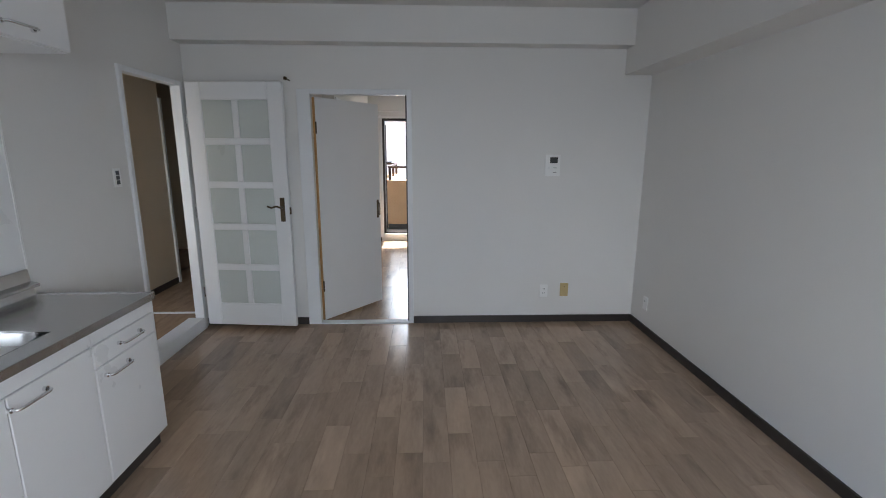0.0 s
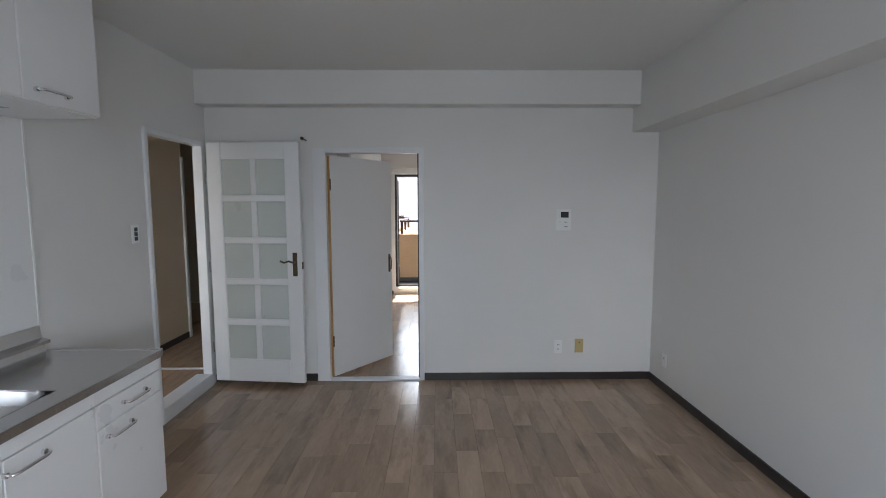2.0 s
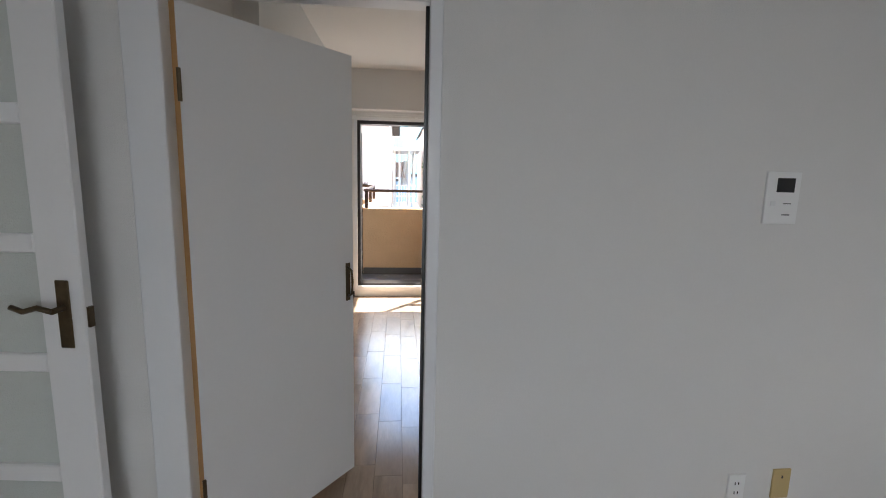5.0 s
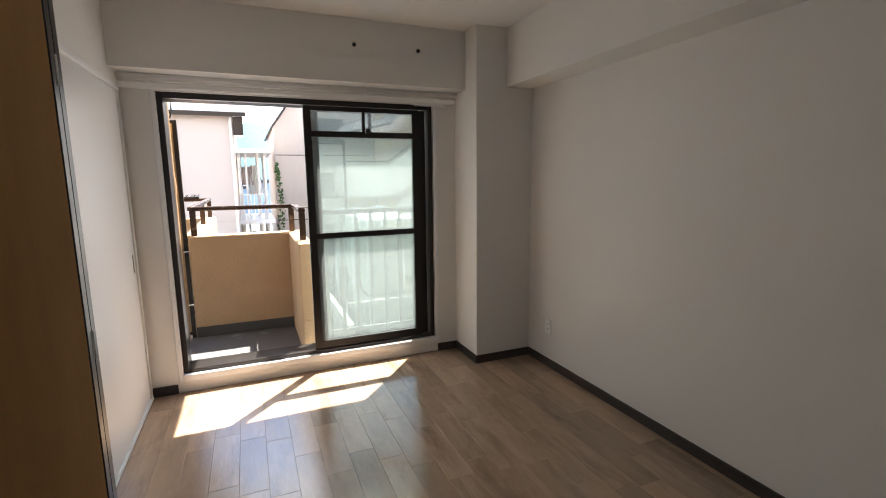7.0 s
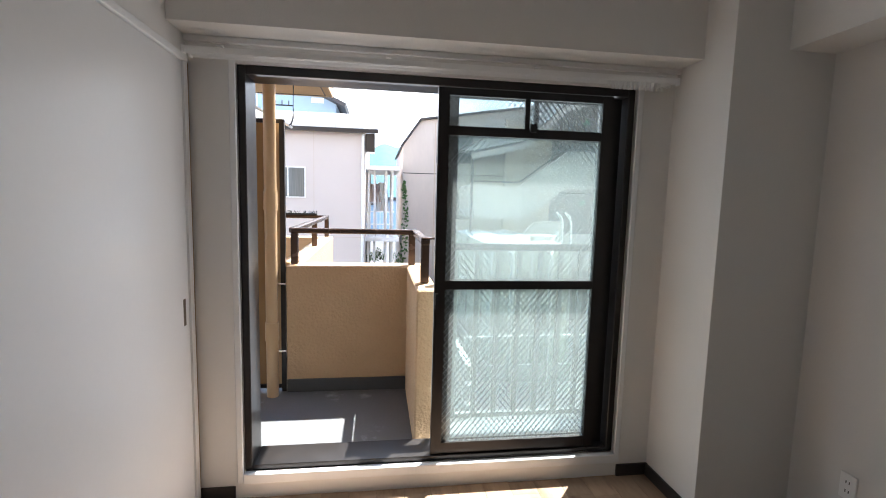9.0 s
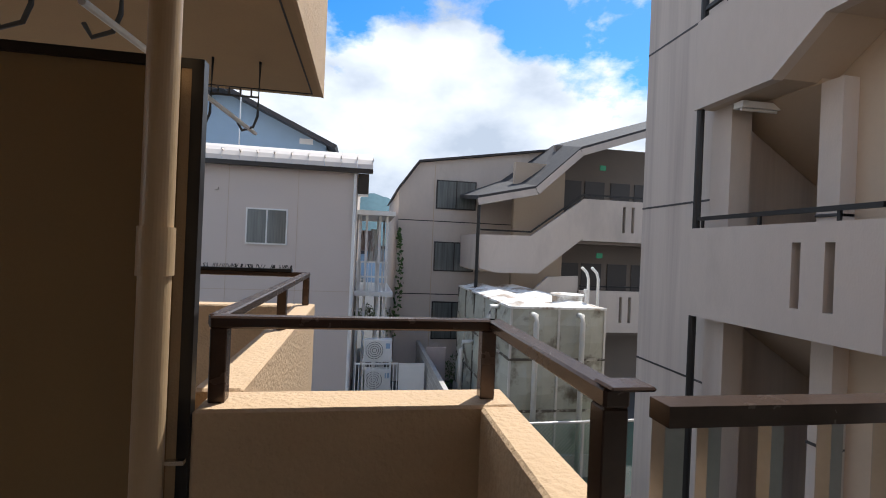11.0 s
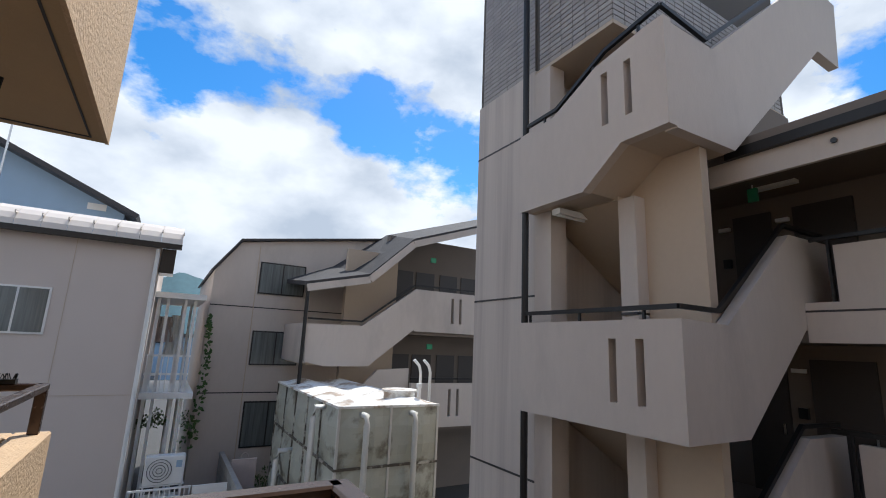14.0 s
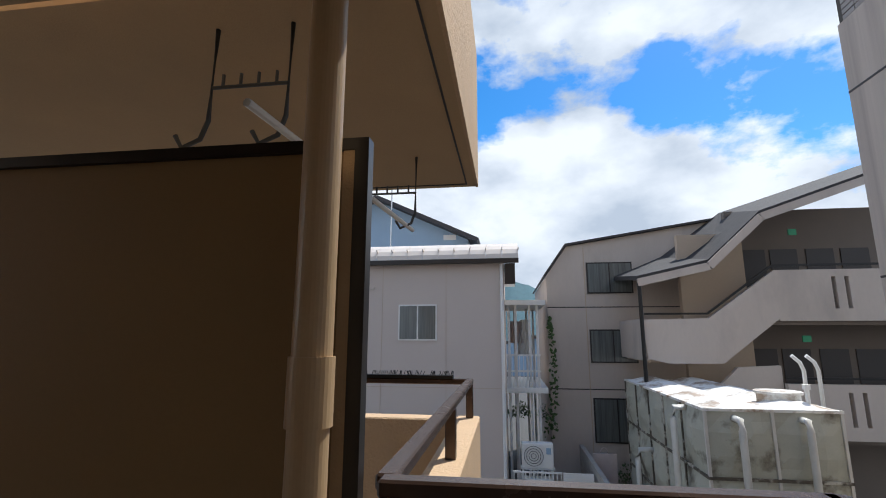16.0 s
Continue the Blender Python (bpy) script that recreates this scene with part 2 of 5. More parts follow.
M_GROUND = material("asphalt_ground", (0.07, 0.068, 0.065), 0.9, grain=0.2, scale=4, bump=0.4, bump_scale=80)
M_LEAF = material("green_leaves", (0.06, 0.12, 0.03), 0.6, grain=0.3, scale=8)
M_HILL = material("blue_green_hill", (0.05, 0.11, 0.13), 0.95, grain=0.25, scale=0.05, fine=0.4)
M_CURTAIN = material("grey_curtain", (0.35, 0.36, 0.34), 0.8, grain=0.15, scale=3, stretch=(9, 9, 0.3))
M_DOORDARK = material("dark_brown_door", (0.05, 0.042, 0.038), 0.5, grain=0.1, scale=5)
# Corridor walls, slabs and roofs: their deep shade is put into the colour.
M_CORR_SHADE = material("shaded_corridor_paint", (0.19, 0.158, 0.132), 0.8, grain=0.08, scale=2)
M_SHED = material("corrugated_sheet", (0.25, 0.23, 0.2), 0.6, grain=0.2, scale=3)
M_LAMP = material("lamp_white", (0.8, 0.8, 0.78), 0.4)
M_CLOTH = material("pale_cloth", (0.6, 0.5, 0.46), 0.9, grain=0.1, scale=5)
M_GREEN = material("exit_sign_green", (0.03, 0.3, 0.14), 0.4)
# The milky share is added brightness; the glass itself is see-through.
M_GLASSF = glass_material("wired_window_glass", 0.05, (0.86, 0.93, 0.92), True)
M_GLASSC = glass_material("clear_window_glass", 0.0, (0.9, 0.94, 0.94), False)
M_FROST = material("frosted_door_glass", (0.56, 0.6, 0.58), 0.3, grain=0.03, scale=3, bump=0.3, bump_scale=220)


# ---- mesh helpers ----
def box(bm, x0, x1, y0, y1, z0, z1, bev=0.0):
    x0, x1 = min(x0, x1), max(x0, x1)
    y0, y1 = min(y0, y1), max(y0, y1)
    z0, z1 = min(z0, z1), max(z0, z1)
    r = bmesh.ops.create_cube(bm, size=1, matrix=Matrix.LocRotScale(((x0 + x1) / 2, (y0 + y1) / 2, (z0 + z1) / 2), None, (x1 - x0, y1 - y0, z1 - z0)))
    if bev:
        es = list({e for v in r["verts"] for e in v.link_edges})
        bmesh.ops.bevel(bm, geom=es, offset=bev, segments=1, affect="EDGES", profile=0.5)


def prism(bm, pts, axis, a, b):
    """A closed outline in the plane across axis ('x': (y, z), 'y': (x, z), 'z': (x, y)), pushed from a to b."""
    def at(p, v):
        return {"x": (v, p[0], p[1]), "y": (p[0], v, p[1]), "z": (p[0], p[1], v)}[axis]
    lo = [bm.verts.new(at(p, a)) for p in pts]
    hi = [bm.verts.new(at(p, b)) for p in pts]
    k = len(pts)
    bm.faces.new(lo)
    bm.faces.new(hi[::-1])
    for i in range(k):
        bm.faces.new((lo[i], hi[i], hi[(i + 1) % k], lo[(i + 1) % k]))
    bmesh.ops.recalc_face_normals(bm, faces=bm.faces)


def tube(bm, pts, r, sides=8):
    """A round bar along a line of points."""
    pts = [Vector(p) for p in pts]
    rings = []
    for i, p in enumerate(pts):
        d = (pts[min(i + 1, len(pts) - 1)] - pts[max(i - 1, 0)]).normalized()
        u = d.cross(Vector((0, 0, 1)))
        if u.length < 0.05:
            u = d.cross(Vector((1, 0, 0)))
        u.normalize()
        v = d.cross(u)
        rings.append([bm.verts.new(p + r * (math.cos(2 * math.pi * k / sides) * u + math.sin(2 * math.pi * k / sides) * v)) for k in range(sides)])
    for a, b in zip(rings, rings[1:]):
        for k in range(sides):
            f = bm.faces.new((a[k], a[(k + 1) % sides], b[(k + 1) % sides], b[k]))
            f.smooth = len(pts) > 2
    bm.faces.new(rings[0][::-1])
    bm.faces.new(rings[-1])
    bmesh.ops.recalc_face_normals(bm, faces=bm.faces)


def bar(bm, p, q, w, h):
    """A square-section bar from p to q, w wide and h high."""
    p, q = Vector(p), Vector(q)
    d = q - p
    m = Matrix.Translation((p + q) / 2) @ d.to_track_quat("Y", "Z").to_matrix().to_4x4() @ Matrix.Diagonal((w, d.length, h, 1))
    bmesh.ops.create_cube(bm, size=1, matrix=m)


def obj(name, bm, mat):
    me = bpy.data.meshes.new(name)
    bm.to_mesh(me)
    bm.free()
    me.materials.append(mat)
    return new(name, me)


def thing(name, loc, label, category, group="", kind=""):
    e = new(name)
    e.location = loc
    e.empty_display_size = 0.1
    return tagged(e, label, category, group, kind)


def adopt(ob, parent):
    ob.parent = parent
    ob.matrix_parent_inverse = Matrix.Translation(parent.location).inverted() if parent.parent is None else Matrix.Identity(4)
    return ob


def part(name, bm, mat, parent, label=""):
    return tagged(adopt(obj(name, bm, mat), parent), label)


def boxpart(name, dims, mat, parent, label="", bev=0.0):
    bm = bmesh.new()
    box(bm, *dims, bev)
    return part(name, bm, mat, parent, label)


def structure(name, boxes, mat, label="", category=""):
    bm = bmesh.new()
    for b in boxes:
        box(bm, *b)
    return tagged(obj(name, bm, mat), label, category, "", "structure")


# ---- setting: rooms ----
XL, XR = -1.67, 2.234          # kitchen side walls
YB = -5.3                      # wall behind the start
CK, CB = 2.67, 2.63            # ceilings: kitchen, bedroom
DX0, DX1, DZ = -0.66, 0.165, 2.03   # bedroom doorway
WT = 0.05                      # partition thickness
XC = -0.627                    # closet front in the bedroom
WX0, WX1, WZ0, WZ1 = -0.425, 1.532, 0.133, 2.10   # window opening
YW, YO = 4.04, 4.24            # window wall, inside and outside

structure("wall_partition", [(XL - 0.1, DX0, 0, WT, 0, CK), (DX1, XR, 0, WT, 0, CK), (DX0, DX1, 0, WT, DZ, CK)], M_WALL,
          "white papered partition wall with a doorway", "wall")
structure("wall_kitchen_east", [(XR, XR + 0.15, YB, YO, -0.1, CK)], M_WALL, "plain white papered side wall", "wall")
structure("wall_kitchen_west", [(XL - 0.05, XL, YB, -0.85, 0, CK), (XL - 0.05, XL, -0.85, -0.09, 2.075, CK), (XL - 0.05, XL, -0.09, 0, 0, CK)], M_WALL,
          "white papered wall beside the hallway door", "wall")
structure("wall_kitchen_south", [(XL - 0.1, -0.2, YB - 0.15, YB, 0, CK), (1.4, XR + 0.15, YB - 0.15, YB, 0, CK), (-0.2, 1.4, YB - 0.15, YB, 0, 0.6), (-0.2, 1.4, YB - 0.15, YB, 2.1, CK)],
          M_WALL, "white papered wall with a window opening", "wall")
structure("ceiling_kitchen", [(XL - 0.1, XR + 0.15, YB - 0.15, 0, CK, CK + 0.1)], M_CEIL, "plain white papered ceiling", "ceiling")
structure("beam_north", [(XL, 2.0, -0.15, 0, 2.4, CK)], M_WALL, "white papered ceiling beam over the doorway", "beam")
structure("beam_east", [(2.0, XR, YB, 0, 2.195, CK)], M_WALL, "white papered ceiling beam along the side wall", "beam")
structure("ceiling_bedroom", [(XC - 0.9, XR + 0.15, WT, YO, CB, CB + 0.2)], M_CEIL, "plain white papered bedroom ceiling", "ceiling")
structure("beam_bedroom_east", [(2.0, XR, WT, 3.64, 2.2, CB)], M_WALL, "white papered beam along the bedroom wall", "beam")
structure("beam_window", [(XC, 1.734, 3.83, YO, 2.198, CB)], M_WALL, "white papered beam above the balcony window", "beam")
structure("column_corner", [(1.734, XR, 3.64, YO, 0, CB)], M_WALL, "white papered corner column", "column")
structure("wall_window", [(XC, WX0, YW, YO, -0.1, 2.198), (WX1, 1.734, YW, YO, -0.1, 2.198), (WX0, WX1, YW, YO, WZ1, 2.198), (WX0, WX1, YW, YO, -0.1, WZ0 - 0.02)], M_WALL,
          "white wall around the balcony window", "wall")
structure("wall_bedroom_west", [(XC - 0.2, XC - 0.1, 1.0, YO, 0, CB), (XC - 0.1, XC, 1.0, YO, 2.11, CB), (-0.85, -0.75, WT, 0.95, 0, CB), (-0.85, XC, 0.95, 1.0, 0, CB)], M_WALL,
          "white papered wall above the closet doors", "wall")
structure("subfloor", [(XL, XR, YB, 0, -0.1, -0.012), (-0.85, XR, 0, YW, -0.1, -0.012)], M_SUB, "dark joints under the floorboards", "floor")
# hallway beyond the kitchen door
structure("hall_floor", [(-4.5, XL - 0.1, -2.6, 3, 0, 0.08), ], M_PLANK, "brown wooden hallway floor", "floor")
# Gap in the south wall is added to let in the fill light.
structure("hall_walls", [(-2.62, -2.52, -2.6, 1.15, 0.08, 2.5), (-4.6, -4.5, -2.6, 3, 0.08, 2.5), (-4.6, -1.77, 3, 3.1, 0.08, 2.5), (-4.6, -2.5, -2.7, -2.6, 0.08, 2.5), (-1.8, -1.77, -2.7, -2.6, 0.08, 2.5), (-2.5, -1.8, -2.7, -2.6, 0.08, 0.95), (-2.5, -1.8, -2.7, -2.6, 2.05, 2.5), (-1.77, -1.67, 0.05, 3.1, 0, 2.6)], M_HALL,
          "papered hallway walls with warm light put into the cream colour", "wall")
structure("hall_ceiling", [(-4.6, XL - 0.1, -2.7, 3.1, 2.5, 2.6)], M_CEIL, "plain hallway ceiling", "ceiling")
structure("baseboard_kitchen", [(DX1 + 0.03, XR, -0.012, 0, 0, 0.065), (XR - 0.012, XR, YB, -0.012, 0, 0.065), (XL, DX0 - 0.1, -0.012, 0, 0, 0.065), (XL, XL + 0.012, -1.75, -0.87, 0, 0.065),
          (XL, XR, YB, YB + 0.012, 0, 0.065)], M_BASE, "dark brown vinyl baseboard", "baseboard")
structure("baseboard_bedroom", [(XR - 0.012, XR, WT, 3.64, 0, 0.065), (1.734, XR - 0.012, 3.628, 3.64, 0, 0.065), (1.722, 1.734, 3.628, YW, 0, 0.065), (WX1 + 0.02, 1.722, YW - 0.012, YW, 0, 0.065),
          (XC, WX0 - 0.04, YW - 0.012, YW, 0, 0.065), (DX1 + 0.06, XR - 0.012, WT, WT + 0.012, 0, 0.065)], M_BASE, "dark brown vinyl baseboard", "baseboard")

# ---- door trims ----
def casing(name, axis, a0, a1, f0, f1, z1, w_left, w_right, w_top, label, z0=0.0):
    """A door lining: two jambs and a head round an opening a0..a1, from f0 to f1 through the wall."""
    d = thing(name, ((a0 + a1) / 2 if axis == "x" else f0, f0 if axis == "x" else (a0 + a1) / 2, z0), label, "door frame", "", "structure")
    for nm, lo, hi, zz0, zz1 in (("jamb", a0 - w_left, a0 + 0.012, z0, z1 + w_top), ("jamb", a1 - 0.012, a1 + w_right, z0, z1 + w_top), ("head", a0 + 0.012, a1 - 0.012, z1 - 0.012, z1 + w_top)):
        dims = (lo, hi, f0, f1, zz0, zz1) if axis == "x" else (f0, f1, lo, hi, zz0, zz1)
        boxpart(nm, dims, M_WHITE, d, "", 0.003)
    return d


dc = casing("door_frame_bedroom", "x", DX0, DX1, -0.018, WT + 0.02, DZ, 0.1, 0.03, 0.03, "white painted wooden door frame")
boxpart("threshold", (DX0, DX1, -0.02, WT + 0.01, -0.005, 0.012), M_WHITE, dc, "white worn threshold strip", 0.003)
boxpart("stop_strip", (DX1 - 0.024, DX1 - 0.012, 0.02, 0.035, 0.012, DZ - 0.012), M_DARK, dc, "dark rubber door stop")
lc = casing("door_frame_hall", "y", -0.84, -0.1, XL - 0.06, XL + 0.018, 2.075, 0.025, 0.03, 0.025, "white painted hallway door frame")
boxpart("threshold", (XL - 0.118, XL + 0.02, -0.828, -0.112, 0, 0.11), M_WHITE, lc, "raised white wooden sill", 0.004)
structure("hall_floor_joint", [(-2.52, XL - 0.118, 0.08, 0.11, 0.08, 0.088)], M_WHITE, "pale metal floor joint strip", "trim")
structure("hall_baseboard", [(-2.52, -2.508, -2.6, 1.13, 0.08, 0.145)], M_BASE, "dark brown hallway baseboard", "baseboard")
structure("hall_corner_trim", [(-2.64, -2.5, 1.14, 1.18, 0.08, 2.1)], M_WHITE, "cream painted opening trim in the hallway", "trim")


# ---- doors ----
def flat_door():
    """The flush bedroom door, hinged on the doorway's west jamb and standing half open into the bedroom."""
    d = thing("bedroom_door", (DX0 + 0.012, WT, 0.02), "flush white door standing half open, orange veneer edge", "door")
    w, t = 0.76, 0.036
    z0, z1 = 0.025, 2.0
    bm = bmesh.new()
    box(bm, 0, w, -t, -t + 0.004, z0, z1)
    part("face_panel", bm, M_DOORW, d, "white laminate face")
    bm = bmesh.new()
    box(bm, 0, w, -t + 0.004, 0, z0, z1)
    part("core_panel", bm, M_DOORO, d, "orange wood veneer back and edge")
    for z in (0.35, 1.75):
        bm = bmesh.new()
        tube(bm, [(-0.004, -t - 0.004, z - 0.05), (-0.004, -t - 0.004, z + 0.05)], 0.007, 8)
        part("hinge", bm, M_BRASS, d, "dark metal hinge")
    bm = bmesh.new()
    box(bm, w - 0.05, w - 0.02, -t - 0.003, -t, 0.9, 1.08, 0.0015)
    tube(bm, [(w - 0.035, -t, 0.92), (w - 0.035, -t - 0.025, 0.935), (w - 0.035, -t - 0.03, 0.99), (w - 0.035, -t - 0.025, 1.045), (w - 0.035, -t, 1.06)], 0.006)
    part("pull_handle", bm, M_BRASS, d, "dark metal bow pull on a plate")
    bm = bmesh.new()
    box(bm, w - 0.0005, w + 0.002, -0.03, -0.008, 0.94, 1.06)
    part("latch_plate", bm, M_BRASS, d, "metal latch plate")
    for o in d.children:
        o.matrix_parent_inverse = Matrix.Identity(4)
        o.location.z -= 0.02
    d.rotation_euler.z = radians(LEAF)
    return d


LEAF = 52.0
flat_door()


def glazed_door():
    """The ten-pane kitchen door, folded back almost flat against the partition wall."""
    d = thing("glazed_door", (-1.62, -0.06, 0.045), "white door with ten frosted panes, folded open", "door")
    w, t, h = 0.8, 0.036, 2.05
    st, rail_top, rail_bot, mid, bars = 0.125, 0.14, 0.2, 0.05, 0.055
    pw = (w - 2 * st - mid) / 2
    ph = (h - rail_top - rail_bot - 4 * bars) / 5
    for x0, x1 in ((0, st), (w - st, w)):
        boxpart("stile", (x0, x1, -t, 0, 0, h), M_WHITE, d, "", 0.004)
    zs = [(0, rail_bot)] + [(rail_bot + (k + 1) * ph + k * bars, rail_bot + (k + 1) * (ph + bars)) for k in range(4)] + [(h - rail_top, h)]
    for z0, z1 in zs:
        boxpart("rail", (st, w - st, -t + 0.001, -0.001, z0, z1), M_WHITE, d, "", 0.004)
    for k in range(5):
        z0 = rail_bot + k * (ph + bars)
        boxpart("muntin", (st + pw, st + pw + mid, -t + 0.002, -0.002, z0, z0 + ph), M_WHITE, d, "", 0.004)
        for x0 in (st, st + pw + mid):
            boxpart("pane", (x0, x0 + pw, -t + 0.014, -t + 0.019, z0, z0 + ph), M_FROST, d, "frosted glass pane")
    hd = boxpart("handle_plate", (w - 0.075, w - 0.035, -t - 0.006, -t, 0.93, 1.13), M_BRASS, d, "antique brass lock plate", 0.003)
    bm = bmesh.new()
    tube(bm, [(w - 0.055, -t, 1.05), (w - 0.055, -t - 0.045, 1.05)], 0.009)
    tube(bm, [(w - 0.055, -t - 0.045, 1.05), (w - 0.09, -t - 0.05, 1.062), (w - 0.13, -t - 0.05, 1.05), (w - 0.165, -t - 0.048, 1.062)], 0.008)
    part("lever", bm, M_BRASS, hd, "curved brass lever")
    boxpart("latch", (w - 0.0005, w + 0.008, -0.028, -0.01, 0.99, 1.05), M_BRASS, d, "brass latch tongue")
    for z in (0.3, 1.0, 1.75):
        bm = bmesh.new()
        tube(bm, [(-0.006, -t - 0.004, z - 0.045), (-0.006, -t - 0.004, z + 0.045)], 0.007)
        part("hinge", bm, M_STEEL, d, "steel hinge")
    for o in d.children:
        o.matrix_parent_inverse = Matrix.Identity(4)
    d.rotation_euler.z = radians(-6.0)
    return d


glazed_door()
bm = bmesh.new()
tube(bm, [(-0.81, 0, 2.125), (-0.81, -0.12, 2.125)], 0.006)
tube(bm, [(-0.81, -0.115, 2.125), (-0.81, -0.13, 2.125)], 0.015)
tagged(obj("door_stop", bm, M_BRASS), "small dark door stop above the glazed door", "door stop")


# ---- wall plates ----
def plate(name, label, category, axis, c, w, h, mat, extra):
    """A wall plate: axis 'y' sits on a wall facing -y, '-x' on a wall facing -x, 'x' on a wall facing +x. extra: (name, du, dv, w, h, depth, material)."""
    p = thing(name, c, label, category)
    def dims(u, v, ww, hh, d0, d1):
        if axis == "y":
            return (c[0] + u - ww / 2, c[0] + u + ww / 2, c[1] - d1, c[1] - d0, c[2] + v - hh / 2, c[2] + v + hh / 2)
        s = -1 if axis == "-x" else 1
        return (c[0] + s * d0, c[0] + s * d1, c[1] + u - ww / 2, c[1] + u + ww / 2, c[2] + v - hh / 2, c[2] + v + hh / 2)
    boxpart("cover_plate", dims(0, 0, w, h, 0, 0.009), mat, p, "", 0.002)
    for nm, u, v, ww, hh, dd, mm in extra:
        boxpart(nm, dims(u, v, ww, hh, 0.009, 0.009 + dd), mm, p)
    return p


slot_pair = [("socket_slot", sx, sz, 0.004, 0.012, 0.0006, M_DARK) for sx in (-0.007, 0.007) for sz in (-0.02, 0.02)]
plate("intercom", "white wall intercom with a small dark screen", "intercom", "y", (1.42, 0, 1.44), 0.13, 0.185, M_PLATE,
      [("screen", 0.008, 0.045, 0.068, 0.05, 0.001, M_DARK), ("button", -0.035, -0.02, 0.018, 0.018, 0.003, M_CAB), ("speaker_slot", 0.02, -0.02, 0.03, 0.003, 0.0006, M_GREYBASE), ("marking", 0.02, -0.06, 0.03, 0.004, 0.0006, M_GREYBASE)])
plate("wall_outlet", "white double power outlet on the partition wall", "outlet", "y", (1.395, 0, 0.3), 0.07, 0.115, M_PLATE, slot_pair)
plate("antenna_plate", "yellowed blank wall plate beside the outlet", "wall plate", "y", (1.585, 0, 0.31), 0.075, 0.125, M_YELLOW, [("marking", 0, 0.03, 0.006, 0.012, 0.0006, M_DARK)])
plate("wall_jack", "small white antenna jack near the corner", "outlet", "-x", (XR, -0.27, 0.26), 0.07, 0.115, M_PLATE, [("jack", 0, 0.02, 0.014, 0.014, 0.006, M_CHROME)])
plate("light_switch", "white three-way light switch beside the hallway door", "light switch", "x", (XL, -1.0, 1.385), 0.07, 0.12, M_PLATE, [("rocker", 0, v, 0.03, 0.026, 0.003, M_GREYBASE) for v in (-0.03, 0, 0.03)])
plate("wall_outlet", "white double power outlet on the bedroom wall", "outlet", "-x", (XR, 3.36, 0.33), 0.07, 0.115, M_PLATE, slot_pair)
# Holes drawn as black discs; the dark of their depth is colour only.
for hx in (0.86, 1.341):
    bm = bmesh.new()
    tube(bm, [(hx, 3.83, 2.452), (hx, 3.822, 2.452)], 0.014, 12)
    tagged(obj("beam_hole_plug", bm, M_DARK), "black disc drawn for a small hole in the window beam", "hole plug", "plugs in the beam")


# ---- kitchen ----
KX, KY1, KH = -1.09, -1.76, 0.85
def handle(parent, x, y0, y1, z):
    bm = bmesh.new()
    tube(bm, [(x, y0, z), (x + 0.03, y0 + 0.005, z), (x + 0.034, y0 + 0.02, z), (x + 0.034, y1 - 0.02, z), (x + 0.03, y1 - 0.005, z), (x, y1, z)], 0.006)
    for y in (y0, y1):
        tube(bm, [(x, y, z), (x + 0.012, y, z)], 0.01)
    return part("handle", bm, M_CHROME, parent, "chrome bow handle")


def base_unit(y0, y1, drawer, doors, label):
    u = thing("base_cabinet", ((XL + KX) / 2, (y0 + y1) / 2, 0), label, "kitchen cabinet", "kitchen base cabinets")
    boxpart("body", (XL, KX - 0.02, y0, y1, 0.09, KH - 0.06), M_CAB, u)
    boxpart("toe_kick", (XL, KX - 0.05, y0, y1, 0, 0.09), M_BASE, u, "dark recessed plinth")
    boxpart("top_rail", (KX - 0.02, KX, y0, y1, KH - 0.098, KH - 0.035), M_CAB, u, "", 0.002)
    ztop = KH - 0.104
    if drawer:
        dz = ztop - 0.1
        dr = boxpart("drawer_front", (KX - 0.02, KX, y0 + 0.002, y1 - 0.002, dz, ztop), M_CAB, u, "", 0.003)
        handle(dr, KX, y1 - 0.286, y1 - 0.135, dz + 0.054)
        ztop = dz - 0.005
    w = (y1 - y0) / doors
    for k in range(doors):
        a, b = y0 + k * w, y0 + (k + 1) * w
        dd = boxpart("door", (KX - 0.02, KX, a + 0.002, b - 0.002, 0.1, ztop), M_CAB, u, "", 0.003)
        h0 = b - (0.318 if drawer else 0.33)
        handle(dd, KX, h0 - 0.075, h0 + 0.075, ztop - 0.045)
    return u


base_unit(KY1 - 0.445, KY1, True, 1, "white laminate base cabinet with drawer and chrome handles")
base_unit(KY1 - 1.26, KY1 - 0.447, False, 2, "white laminate sink cabinet with chrome handles")


